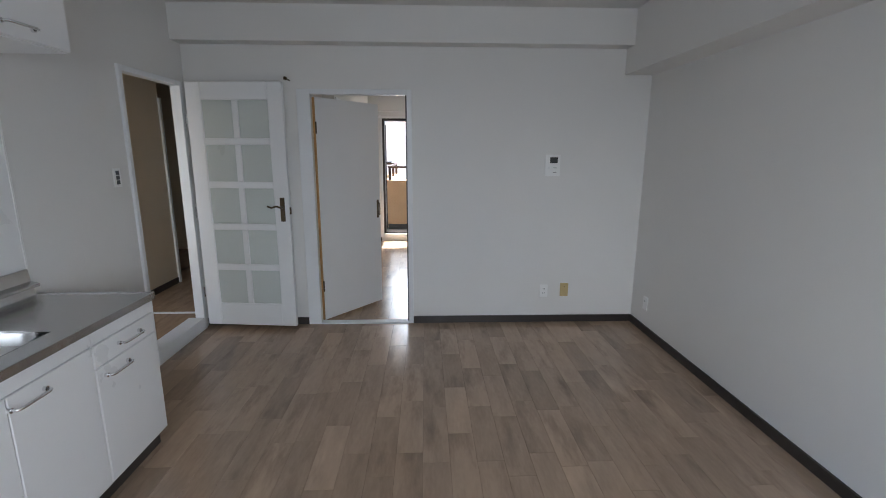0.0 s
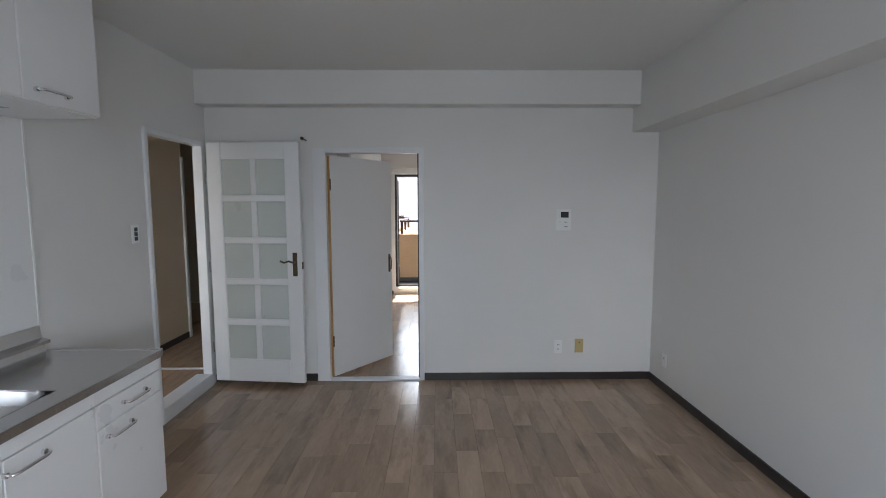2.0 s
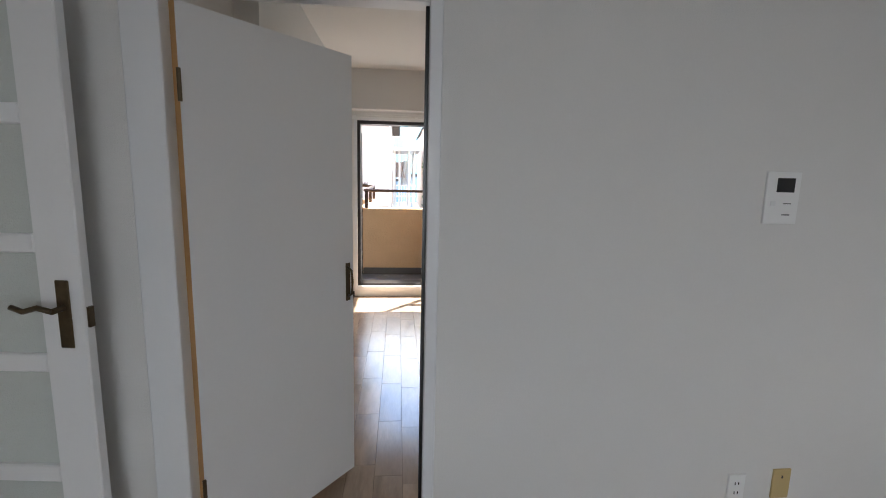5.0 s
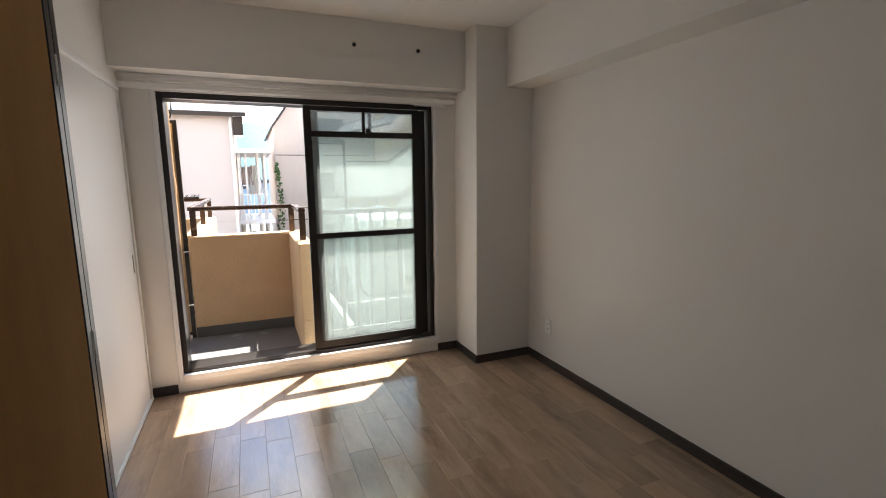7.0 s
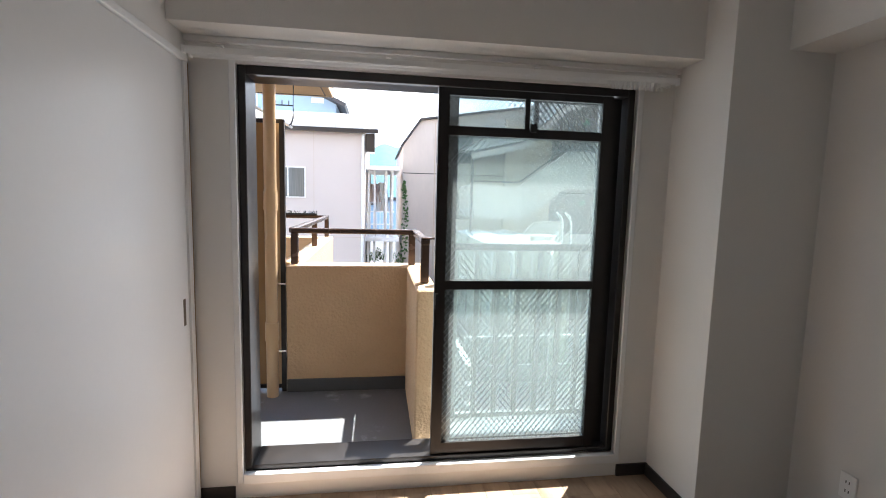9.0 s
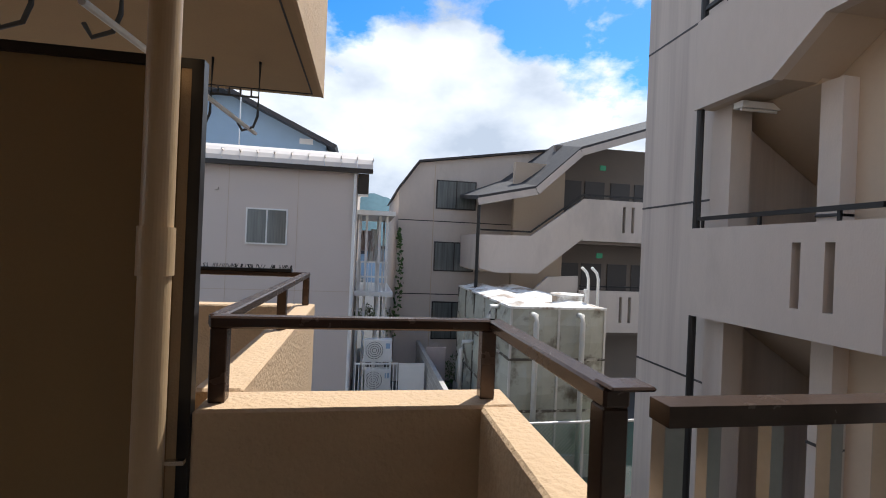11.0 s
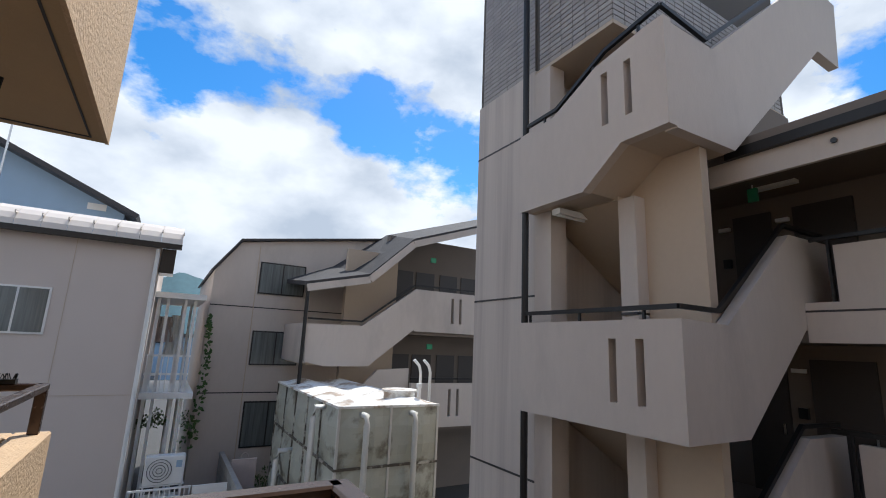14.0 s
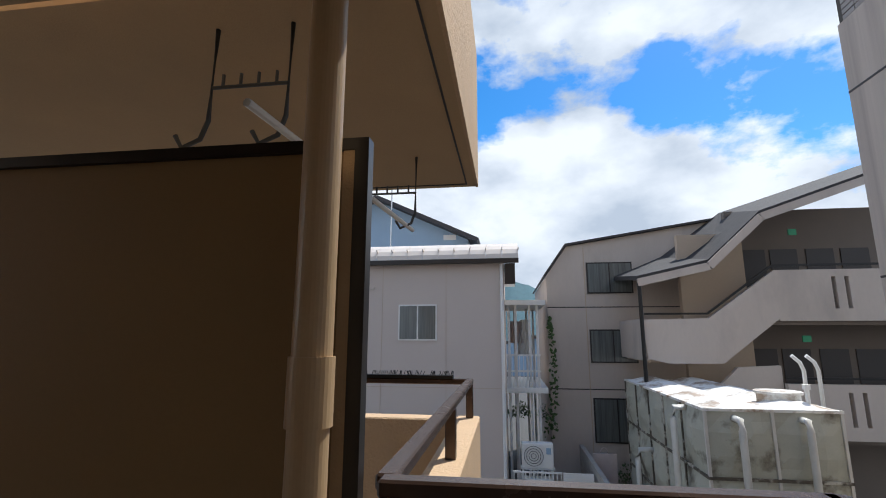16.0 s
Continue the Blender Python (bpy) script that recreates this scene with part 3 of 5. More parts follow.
def counter():
    c = thing("kitchen_counter", ((XL + KX) / 2, KY1 - 0.6, KH - 0.035), "scuffed stainless steel counter with a sink", "counter")
    y0, y1 = KY1 - 1.28, KY1 + 0.006
    sx0, sx1, sy0, sy1 = -1.53, -1.18, KY1 - 1.11, KY1 - 0.52
    bm = bmesh.new()
    for b in ((XL, sx0, y0, y1), (sx1, KX + 0.015, y0, y1), (sx0, sx1, y0, sy0), (sx0, sx1, sy1, y1)):
        box(bm, b[0], b[1], b[2], b[3], KH - 0.006, KH)
    part("worktop", bm, M_STEEL, c)
    boxpart("front_lip", (KX + 0.006, KX + 0.018, y0, y1, KH - 0.035, KH + 0.004), M_STEEL, c, "", 0.002)
    boxpart("end_lip", (XL, KX + 0.006, y1 - 0.01, y1, KH - 0.035, KH + 0.003), M_STEEL, c, "", 0.002)
    bm = bmesh.new()
    ring_t, ring_b = [], []
    k = 24
    for i in range(k):
        a = 2 * math.pi * i / k
        ca, sa = math.cos(a), math.sin(a)
        f = (abs(ca) ** 6 + abs(sa) ** 6) ** (-1 / 6)
        mx, my, hx, hy = (sx0 + sx1) / 2, (sy0 + sy1) / 2, (sx1 - sx0) / 2 + 0.004, (sy1 - sy0) / 2 + 0.004
        ring_t.append(bm.verts.new((mx + hx * f * ca, my + hy * f * sa, KH + 0.001)))
        ring_b.append(bm.verts.new((mx + 0.85 * hx * f * ca, my + 0.88 * hy * f * sa, KH - 0.17)))
    for i in range(k):
        bm.faces.new((ring_t[i], ring_t[(i + 1) % k], ring_b[(i + 1) % k], ring_b[i])).smooth = True
    bm.faces.new(ring_b)
    part("sink_bowl", bm, M_STEEL, c, "stainless sink bowl")
    bm = bmesh.new()
    prism(bm, [(XL, KH), (XL + 0.035, KH), (XL + 0.028, KH + 0.035), (XL + 0.06, KH + 0.045), (XL + 0.06, KH + 0.06), (XL + 0.02, KH + 0.07), (XL + 0.012, KH + 0.13), (XL, KH + 0.13)], "y", y0, KY1 - 0.02)
    part("backsplash", bm, M_STEEL, c, "folded stainless upstand")
    return c


counter()
structure("splash_panel", [(XL, XL + 0.006, KY1 - 1.6, -1.78, KH + 0.132, 1.98)], M_CAB, "glossy white splash panel behind the sink", "wall panel")
structure("splash_panel_edge", [(XL, XL + 0.01, -1.78, -1.77, KH + 0.132, 1.98)], M_PLATE, "pale grey panel edge strip", "trim")


def wall_unit(y0, y1, label):
    u = thing("wall_cabinet", ((XL - 1.279) / 2, (y0 + y1) / 2, 1.98), label, "kitchen cabinet", "kitchen wall cabinets")
    boxpart("body", (XL, -1.3, y0, y1, 1.98, CK - 0.04), M_CAB, u)
    dd = boxpart("door", (-1.3, -1.28, y0 + 0.002, y1 - 0.002, 1.986, CK - 0.045), M_CAB, u, "", 0.003)
    handle(dd, -1.28, y0 + 0.06, y0 + 0.211, 2.032)
    return u


for k in range(3):
    wall_unit(-1.787 - 0.415 * (k + 1), -1.787 - 0.415 * k, "white laminate wall cabinet with a chrome bow handle")


# ---- bedroom closet ----
def closet():
    c = thing("closet_door", (XC - 0.05, 3.0, 0), "plain white closet door with a dark recessed pull", "closet")
    boxpart("top_track", (XC - 0.1, XC + 0.012, 1.0, YW - 0.03, 2.08, 2.11), M_WHITE, c, "white top track", 0.003)
    boxpart("bottom_track", (XC - 0.1, XC + 0.012, 1.0, YW - 0.03, 0, 0.02), M_WHITE, c, "white bottom track", 0.003)
    boxpart("post", (XC - 0.1, XC + 0.008, YW - 0.07, YW - 0.03, 0.02, 2.08), M_WHITE, c)
    boxpart("post", (XC - 0.1, XC + 0.008, 1.0, 1.04, 0.02, 2.08), M_WHITE, c)
    y0, y1 = 2.01, YW - 0.073
    leaf = boxpart("door_panel", (XC - 0.03, XC, y0, y1, 0.022, 2.078), M_DOORW, c, "", 0.003)
    boxpart("finger_pull", (XC, XC + 0.001, y1 - 0.062, y1 - 0.038, 0.92, 1.04), M_BRASS, leaf, "dark recessed pull")
    return c


def folded_door():
    """The other closet door, folded in two and standing out from the closet front."""
    f = thing("folding_closet_door", (XC, 1.96, 0.02), "orange wood veneer closet door folded open", "closet door", "", "")
    x0, x1 = XC - 0.08, -0.347
    for y in (1.925, 1.963):
        lf = boxpart("leaf", (x0, x1 - 0.004, y, y + 0.034, 0.022, 2.078), M_DOORO, f, "orange veneer leaf", 0.002)
        boxpart("edge_band", (x1 - 0.004, x1, y + 0.001, y + 0.033, 0.024, 2.076), M_BRONZE, lf, "dark edge band")
    for z in (0.3, 1.05, 1.8):
        bm = bmesh.new()
        tube(bm, [(x1 - 0.002, 1.961, z - 0.04), (x1 - 0.002, 1.961, z + 0.04)], 0.006)
        part("hinge", bm, M_STEEL, f, "steel hinge")
    return f


closet()
folded_door()
structure("closet_back", [(XC - 0.9, XC - 0.85, 0.9, YO, 0, CB)], M_WALL, "closet back wall", "wall")


# ---- balcony window ----
def balcony_window():
    w = thing("window_1", ((WX0 + WX1) / 2, 4.05, WZ0), "dark bronze sliding balcony window, one side open", "window", "", "structure")
    y0, y1 = 4.06, 4.245
    for nm, d in (("frame_side", (WX0, WX0 + 0.035, y0, y1, WZ0, WZ1)), ("frame_side", (WX1 - 0.035, WX1, y0, y1, WZ0, WZ1)), ("frame_head", (WX0 + 0.035, WX1 - 0.035, y0, y1, WZ1 - 0.04, WZ1)),
                  ("frame_sill", (WX0 + 0.035, WX1 - 0.035, y0, y1, WZ0, WZ0 + 0.025))):
        boxpart(nm, d, M_BRONZE, w, "", 0.003)
    for nm, d in (("inner_trim", (WX0 - 0.03, WX0, YW - 0.012, 4.058, WZ0 - 0.05, WZ1 + 0.02)), ("inner_trim", (WX1, WX1 + 0.03, YW - 0.012, 4.058, WZ0 - 0.05, WZ1 + 0.02)),
                  ("sill_board", (WX0, WX1, YW - 0.02, 4.058, WZ0 - 0.05, WZ0 - 0.002))):
        boxpart(nm, d, M_WHITE, w, "white painted window trim", 0.003)

    def sash(x0, x1, ya, yb, name):
        s = thing(name, (x0, ya, WZ0), "", "")
        s.parent = w
        s.matrix_parent_inverse = Matrix.Translation(w.location).inverted()
        z0, z1 = WZ0 + 0.027, WZ1 - 0.042
        st = 0.055
        def sp(nm, d, mat, lab=""):
            bm2 = bmesh.new()
            box(bm2, *d)
            o = obj(nm, bm2, mat)
            o.parent = s
            o.matrix_parent_inverse = Matrix.Translation(s.location).inverted()
            return tagged(o, lab)
        sp("stile", (x0, x0 + st, ya, yb, z0, z1), M_BRONZE)
        sp("stile", (x1 - st, x1, ya, yb, z0, z1), M_BRONZE)
        for a, b in ((z0, z0 + 0.06), (1.05, 1.095), (1.83, 1.875), (z1 - 0.035, z1)):
            sp("sash_rail", (x0 + st, x1 - st, ya + 0.002, yb - 0.002, a, b), M_BRONZE)
        xm = x0 + 0.5 * (x1 - x0)
        sp("transom_mullion", (xm - 0.012, xm + 0.012, ya + 0.004, yb - 0.004, 1.875, z1 - 0.035), M_BRONZE)
        ym = (ya + yb) / 2
        for d in ((x0 + st, x1 - st, ym - 0.002, ym + 0.002, z0 + 0.06, 1.05), (x0 + st, x1 - st, ym - 0.002, ym + 0.002, 1.095, 1.83),
                  (x0 + st, xm - 0.012, ym - 0.002, ym + 0.002, 1.875, z1 - 0.035), (xm + 0.012, x1 - st, ym - 0.002, ym + 0.002, 1.875, z1 - 0.035)):
            p = sp("pane", d, M_GLASSF if d[5] < 1.85 else M_GLASSW, "wired glass pane")
            p.visible_shadow = False
        return s
    sash(0.51, 1.42, 4.072, 4.102, "inner_sash")
    sash(0.565, 1.49, 4.117, 4.147, "outer_sash")
    boxpart("lock", (0.515, 0.53, 4.057, 4.072, 0.95, 1.03), M_DARK, w, "dark sash lock")
    boxpart("latch", (0.98, 1.01, 4.057, 4.072, 1.86, 1.9), M_DARK, w, "dark transom latch")
    return w


M_GLASSW = glass_material("clear_wired_glass", 0.05, (0.88, 0.93, 0.93), True)
balcony_window()


def curtain_rail():
    c = thing("curtain_rail", (0.5, YW, 2.12), "double pale plastic curtain rail over the window", "curtain rail")
    for y, z in ((3.985, 2.112), (3.91, 2.108)):
        bm = bmesh.new()
        box(bm, -0.595, 1.655, y - 0.011, y + 0.011, z + 0.008, z + 0.014)
        for dy in (-0.011, 0.008):
            box(bm, -0.595, 1.655, y + dy, y + dy + 0.003, z - 0.012, z + 0.008)
        part("track", bm, M_PLATE, c)
        for x in (-0.6, 1.655):
            boxpart("end_cap", (x, x + 0.012, y - 0.014, y + 0.014, z - 0.016, z + 0.018), M_PLATE, c, "", 0.003)
        for i in range(14):
            x = 1.3 + i * 0.02 + (0.06 if y > 3.95 else 0)
            boxpart("runner", (x, x + 0.011, y - 0.004, y + 0.004, z - 0.034, z - 0.013), M_CAB, c)
    for x in (-0.45, 0.26, 0.95, 1.58):
        bm = bmesh.new()
        box(bm, x - 0.012, x + 0.012, 3.9, YW, 2.128, 2.133)
        box(bm, x - 0.014, x + 0.014, YW - 0.004, YW, 2.115, 2.15)
        part("bracket", bm, M_PLATE, c)
    return c


structure("window_cornice", [(XC, 1.734, YW - 0.045, YW, 2.172, 2.196), (XC, 1.734, YW - 0.022, YW, 2.155, 2.172)], M_WALL, "white moulding under the window beam", "trim")
curtain_rail()
# ---- our balcony ----
GZ = -3.05
BF = 0.0                         # balcony floor
structure("ground", [(-400, 400, -400, 900, GZ - 0.2, GZ)], M_GROUND, "grey asphalt ground between the buildings", "ground")
structure("balcony_slab", [(-3.0, 0.6, YO, 5.52, BF - 0.18, BF), (0.6, 2.6, YO, 4.72, BF - 0.18, BF)], M_BALC, "grey waterproofed balcony floor with pale stains", "balcony floor")
structure("balcony_upper_slab", [(-3.0, 0.58, YO, 5.42, 2.62, 2.72), (0.58, 2.6, YO, 4.53, 2.62, 2.72)], M_SOFFIT, "beige balcony slab of the storey above", "balcony slab")
# Upper part is out of view, raised to keep sky light off the stairs.
structure("facade", [(-4.6, XC, YO - 0.1, YO, GZ, 7), (1.75, 2.6, YO - 0.1, YO, GZ, 7), (XC, 1.75, YO - 0.1, YO, GZ, -0.1), (XC, 1.75, YO - 0.1, YO, CB, 7)], M_STUCCO, "beige stucco outer wall", "wall")

# Unseen outer skin, added to cut sunlight bounced onto the stairs.
structure("wall_outer_east", [(XR + 0.154, 2.6, YB - 0.15, YO - 0.1, GZ, 2.85)], M_STUCCO, "unseen beige stucco side wall added to the flats", "wall")


def parapet():
    p = thing("balcony_parapet", (0.1, 5.4, BF), "beige stucco balcony parapet with grey upstand", "parapet", "", "structure")
    boxpart("front_wall", (-0.46, 0.58, 5.33, 5.52, BF, 0.985), M_STUCCO, p, "", 0.01)
    boxpart("return_wall", (0.45, 0.578, 4.4, 5.33, BF, 0.983), M_STUCCO, p, "", 0.01)
    boxpart("upstand", (-0.455, 0.45, 5.315, 5.33, BF, 0.1), M_GREYBASE, p, "dark grey waterproof upstand")
    return p


parapet()


def handrail(name, label, posts, runs, w=0.055):
    """A brown metal handrail: posts (x, y, z0, z1) and rail runs from point to point."""
    h = thing(name, posts[0][:3], label, "railing")
    for x, y, z0, z1 in posts:
        boxpart("post", (x - 0.026, x + 0.026, y - 0.026, y + 0.026, z0, z1), M_RAIL, h, "", 0.003)
    for a, b in runs:
        bm = bmesh.new()
        bar(bm, a, b, w, 0.04)
        bmesh.ops.bevel(bm, geom=bm.edges[:], offset=0.006, segments=1, affect="EDGES")
        part("top_rail", bm, M_RAIL, h)
    return h


RZ = 1.245
handrail("balcony_handrail", "glossy brown metal handrail on the parapet",
         [(-0.41, 5.42, 0.985, RZ - 0.02), (0.49, 5.42, 0.985, RZ - 0.02), (0.515, 4.63, 0.985, RZ - 0.02)],
         [((-0.44, 5.42, RZ), (0.52, 5.42, RZ)), ((0.515, 5.44, RZ), (0.515, 4.6, RZ))])
boxt = thing("corner_bracket", (0.56, 4.6, RZ), "tan metal bracket where two handrails meet", "bracket")
boxpart("cap_plate", (0.485, 0.575, 4.57, 4.64, RZ + 0.021, RZ + 0.03), M_RAIL, boxt, "", 0.004)


M_ALU = material("weathered_aluminium", (0.3, 0.28, 0.26), 0.4, 0.6, grain=0.1, scale=10)


def ledge_rail():
    r = thing("ledge_railing", (1.5, 4.6, BF), "metal railing with upright bars outside the window", "railing")
    boxpart("top_rail", (0.6, 2.55, 4.57, 4.63, 1.2, 1.24), M_RAIL, r)
    boxpart("bottom_rail", (0.6, 2.55, 4.585, 4.615, 0.1, 0.13), M_ALU, r)
    for i in range(14):
        x = 0.708 + 0.138 * i
        boxpart("baluster", (x - 0.014, x + 0.014, 4.585, 4.615, 0.13, 1.2), M_ALU, r)
    for x in (0.62, 2.53):
        boxpart("post", (x - 0.02, x + 0.02, 4.58, 4.62, BF, 1.2), M_ALU, r)
    return r


ledge_rail()


def downpipe():
    d = thing("downpipe", (-0.55, 5.28, BF), "beige plastic downpipe with sleeve joints", "downpipe")
    bm = bmesh.new()
    tube(bm, [(-0.55, 5.26, BF), (-0.55, 5.26, 2.75)], 0.043, 32)
    part("pipe", bm, M_PIPE, d)
    for z in (0.5, 1.47):
        bm = bmesh.new()
        tube(bm, [(-0.55, 5.26, z - 0.07), (-0.55, 5.26, z + 0.07)], 0.049, 32)
        part("sleeve", bm, M_PIPE, d)
    for z in (0.35, 0.86):
        boxpart("clamp", (-0.5, -0.45, 5.25, 5.27, z - 0.006, z + 0.006), M_STEEL, d, "thin metal clamp")
    return d


downpipe()


def partition():
    p = thing("balcony_partition", (-1.2, 5.36, BF), "brown board partition screen to the next balcony", "partition")
    boxpart("board", (-2.9, -0.5, 5.35, 5.36, 0.06, 2.03), M_PARTN, p)
    boxpart("post", (-0.5, -0.465, 5.335, 5.375, 0, 2.06), M_BRONZE, p, "dark aluminium post")
    boxpart("edge_strip", (-0.53, -0.5, 5.34, 5.35, 0.06, 2.03), M_SOFFIT, p, "tan edge strip")
    boxpart("top_frame", (-2.9, -0.5, 5.335, 5.375, 2.03, 2.06), M_BRONZE, p, "dark aluminium top frame")
    boxpart("bottom_frame", (-2.9, -0.5, 5.335, 5.375, 0.03, 0.06), M_BRONZE, p, "dark aluminium bottom frame")
    for z in (0.25, 0.95):
        boxpart("bracket", (-0.465, -0.455, 5.34, 5.36, z - 0.02, z + 0.02), M_DARK, p)
    return p


partition()


# ---- next balcony ----
def next_balcony():
    p = thing("neighbour_balcony", (-0.45, 7.9, BF), "beige stucco balcony of the next flat", "balcony", "", "structure")
    boxpart("side_wall", (-0.53, -0.36, 5.53, 7.95, BF - 0.15, 0.99), M_STUCCO, p, "", 0.01)
    boxpart("front_wall", (-4.0, -0.53, 7.78, 7.95, BF - 0.15, 0.99), M_STUCCO, p, "", 0.01)
    boxpart("floor_slab", (-4.0, -0.53, 5.53, 7.78, -0.18, -0.02), M_BALC, p)
    bm = bmesh.new()
    box(bm, -4.2, -0.345, 5.55, 7.75, 2.72, 2.9)
    part("upper_slab", bm, M_SOFFIT, p, "beige soffit of the balcony above")
    boxpart("upper_fascia", (-0.36, -0.34, 5.55, 7.75, 2.715, 3.85), M_STUCCO, p)
    boxpart("upper_front", (-4.2, -0.36, 7.6, 7.75, 2.9, 3.85), M_STUCCO, p)
    boxpart("drip_groove", (-0.43, -0.42, 5.6, 7.68, 2.714, 2.72), M_DARKROOF, p)
    boxpart("drip_groove", (-4.0, -0.43, 7.67, 7.68, 2.714, 2.72), M_DARKROOF, p)
    return p


next_balcony()
handrail("neighbour_handrail", "brown metal handrail on the next balcony",
         [(-0.43, 7.86, 0.99, RZ - 0.02), (-0.43, 6.7, 0.99, RZ - 0.02), (-1.6, 7.86, 0.99, RZ - 0.02)],
         [((-0.43, 5.44, RZ), (-0.43, 7.89, RZ)), ((-0.43, 7.86, RZ), (-3.9, 7.86, RZ))])
cw = thing("rail_mat_roll", (-1.6, 7.86, RZ + 0.02), "black bristly strip tied along the rail", "bird strip")
boxpart("strip", (-3.4, -0.55, 7.83, 7.89, RZ + 0.02, RZ + 0.045), M_DARK, cw)
bm = bmesh.new()
_rng = random.Random(8)
for i in range(260):
    x, y = _rng.uniform(-3.4, -0.55), _rng.uniform(7.83, 7.89)
    bar(bm, (x, y, RZ + 0.04), (x + _rng.uniform(-0.02, 0.02), y, RZ + 0.075), 0.004, 0.004)
tagged(part("bristles", bm, M_DARK, cw), kind="stuff")


def pole_hanger(x, y, group):
    """A laundry-pole bracket hanging from a balcony soffit."""
    h = thing("laundry_pole_bracket", (x, y, 2.72), "grey steel laundry pole bracket under the soffit", "laundry bracket", group)
    for dx in (0.0, 0.3):
        bm = bmesh.new()
        tube(bm, [(x + dx, y, 2.72), (x + dx - 0.005, y, 2.35), (x + dx - 0.03, y, 2.28), (x + dx - 0.1, y, 2.25), (x + dx - 0.13, y, 2.3)], 0.009)
        part("hook_arm", bm, M_GREYBASE, h)
    bm = bmesh.new()
    tube(bm, [(x, y, 2.48), (x + 0.3, y, 2.48)], 0.007)
    for k in range(4):
        tube(bm, [(x + 0.04 + 0.07 * k, y, 2.48), (x + 0.04 + 0.07 * k, y, 2.53)], 0.006)
    part("cross_bar", bm, M_GREYBASE, h)
    return h


pole_hanger(-1.0, 7.1, "laundry brackets")
lp = thing("laundry_pole", (-0.9, 6.4, 2.28), "pale metal laundry pole resting in brackets", "laundry pole")
bm = bmesh.new()
tube(bm, [(-0.75, 7.25, 2.27), (-0.9, 5.5, 2.27)], 0.014)
part("pole", bm, M_WPAINT, lp)
hk = pole_hanger(-1.2, 5.75, "laundry brackets")


# ---- staircase block opposite ----
SX, SY = 4.4, 7.04
def stair_block():
    s = thing("staircase_building", (5.5, 8.2, GZ), "cream concrete apartment staircase with open landings", "building", "", "structure")
    # lower landing: front with two slots
    bm = bmesh.new()
    segs = [(SY, 7.47), (7.57, 7.82), (7.92, 9.5)]
    for a, b in segs:
        box(bm, SX, SX + 0.14, a, b, 0.76, 1.93)
    for a, b in ((7.47, 7.57), (7.82, 7.92)):
        box(bm, SX, SX + 0.14, a, b, 0.76, 1.05)
        box(bm, SX, SX + 0.14, a, b, 1.73, 1.93)
    part("landing_front", bm, M_CONC, s)
    bm = bmesh.new()
    prism(bm, [(SX + 0.14, 0.76), (5.47, 0.76), (6.97, 1.95), (7.9, 1.95), (7.9, 3.17), (6.78, 3.14), (5.21, 1.91), (SX + 0.14, 1.93)], "y", SY, SY + 0.14)
    part("flight_parapet", bm, M_CONC, s)
    boxpart("landing_slab", (SX + 0.14, 5.5, SY + 0.14, 9.5, 0.78, 0.95), M_CONC2, s)
    bm = bmesh.new()
    prism(bm, [(5.5, 0.78), (7.0, 1.98), (7.0, 2.15), (5.5, 0.95)], "y", SY + 0.14, 8.0)
    part("flight_slab", bm, M_CONC2, s)
    # upper landing
    low = [(SY, 3.99), (7.65, 3.99), (8.25, 3.54), (9.46, 3.54)]
    top = [(SY, 5.3), (7.3, 5.28), (8.01, 5.15), (8.76, 4.78), (9.46, 4.74)]

    def height(line, y):
        for (ya, za), (yb, zb) in zip(line, line[1:]):
            if ya <= y <= yb:
                return za + (zb - za) * (y - ya) / (yb - ya)

    bm = bmesh.new()
    cuts = sorted({y for y, z in low + top} | {7.48, 7.58, 7.82, 7.92})
    for ya, yb in zip(cuts, cuts[1:]):
        la, lb, ta, tb = height(low, ya), height(low, yb), height(top, ya), height(top, yb)
        if 7.48 <= ya < 7.58 or 7.82 <= ya < 7.92:
            prism(bm, [(ya, la), (yb, lb), (yb, 4.3), (ya, 4.3)], "x", SX, SX + 0.14)
            prism(bm, [(ya, 5.0), (yb, 5.0), (yb, tb), (ya, ta)], "x", SX, SX + 0.14)
        else:
            prism(bm, [(ya, la), (yb, lb), (yb, tb), (ya, ta)], "x", SX, SX + 0.14)
    bmesh.ops.remove_doubles(bm, verts=bm.verts[:], dist=0.0005)
    part("landing_front", bm, M_CONC, s)
    bm = bmesh.new()
    prism(bm, [(SX + 0.14, 3.97), (5.68, 4.0), (8.46, 6.43), (9.22, 6.41), (9.41, 7.7), (8.4, 7.7), (6.72, 6.36), (5.35, 5.23), (SX + 0.14, 5.25)], "y", SY, SY + 0.14)
    part("flight_parapet", bm, M_CONC, s)
    boxpart("landing_slab", (SX + 0.14, 5.7, SY + 0.14, 7.65, 4.0, 4.15), M_CONC2, s)
    bm = bmesh.new()
    prism(bm, [(7.65, 4.0), (8.25, 3.56), (9.46, 3.56), (9.46, 3.72), (8.3, 3.72), (7.65, 4.15)], "x", SX + 0.14, 5.7)
    part("landing_slab", bm, M_CONC2, s)
    bm = bmesh.new()
    prism(bm, [(5.7, 4.03), (8.46, 6.46), (8.46, 6.63), (5.7, 4.2)], "y", SY + 0.14, 7.9)
    part("flight_slab", bm, M_CONC2, s)
    # flights between the landings, beside the tower
    for z in (3.54, 0.78, -2.0):
        bm = bmesh.new()
        prism(bm, [(5.0, z), (7.4, z - 1.55), (7.4, z - 1.35), (5.0, z + 0.18)], "y", 8.2, 9.46)
        part("flight_slab", bm, M_CONC2, s)
    boxpart("spine_wall", (5.2, 5.35, 7.2, 8.2, GZ, 3.99), M_CONC2, s)
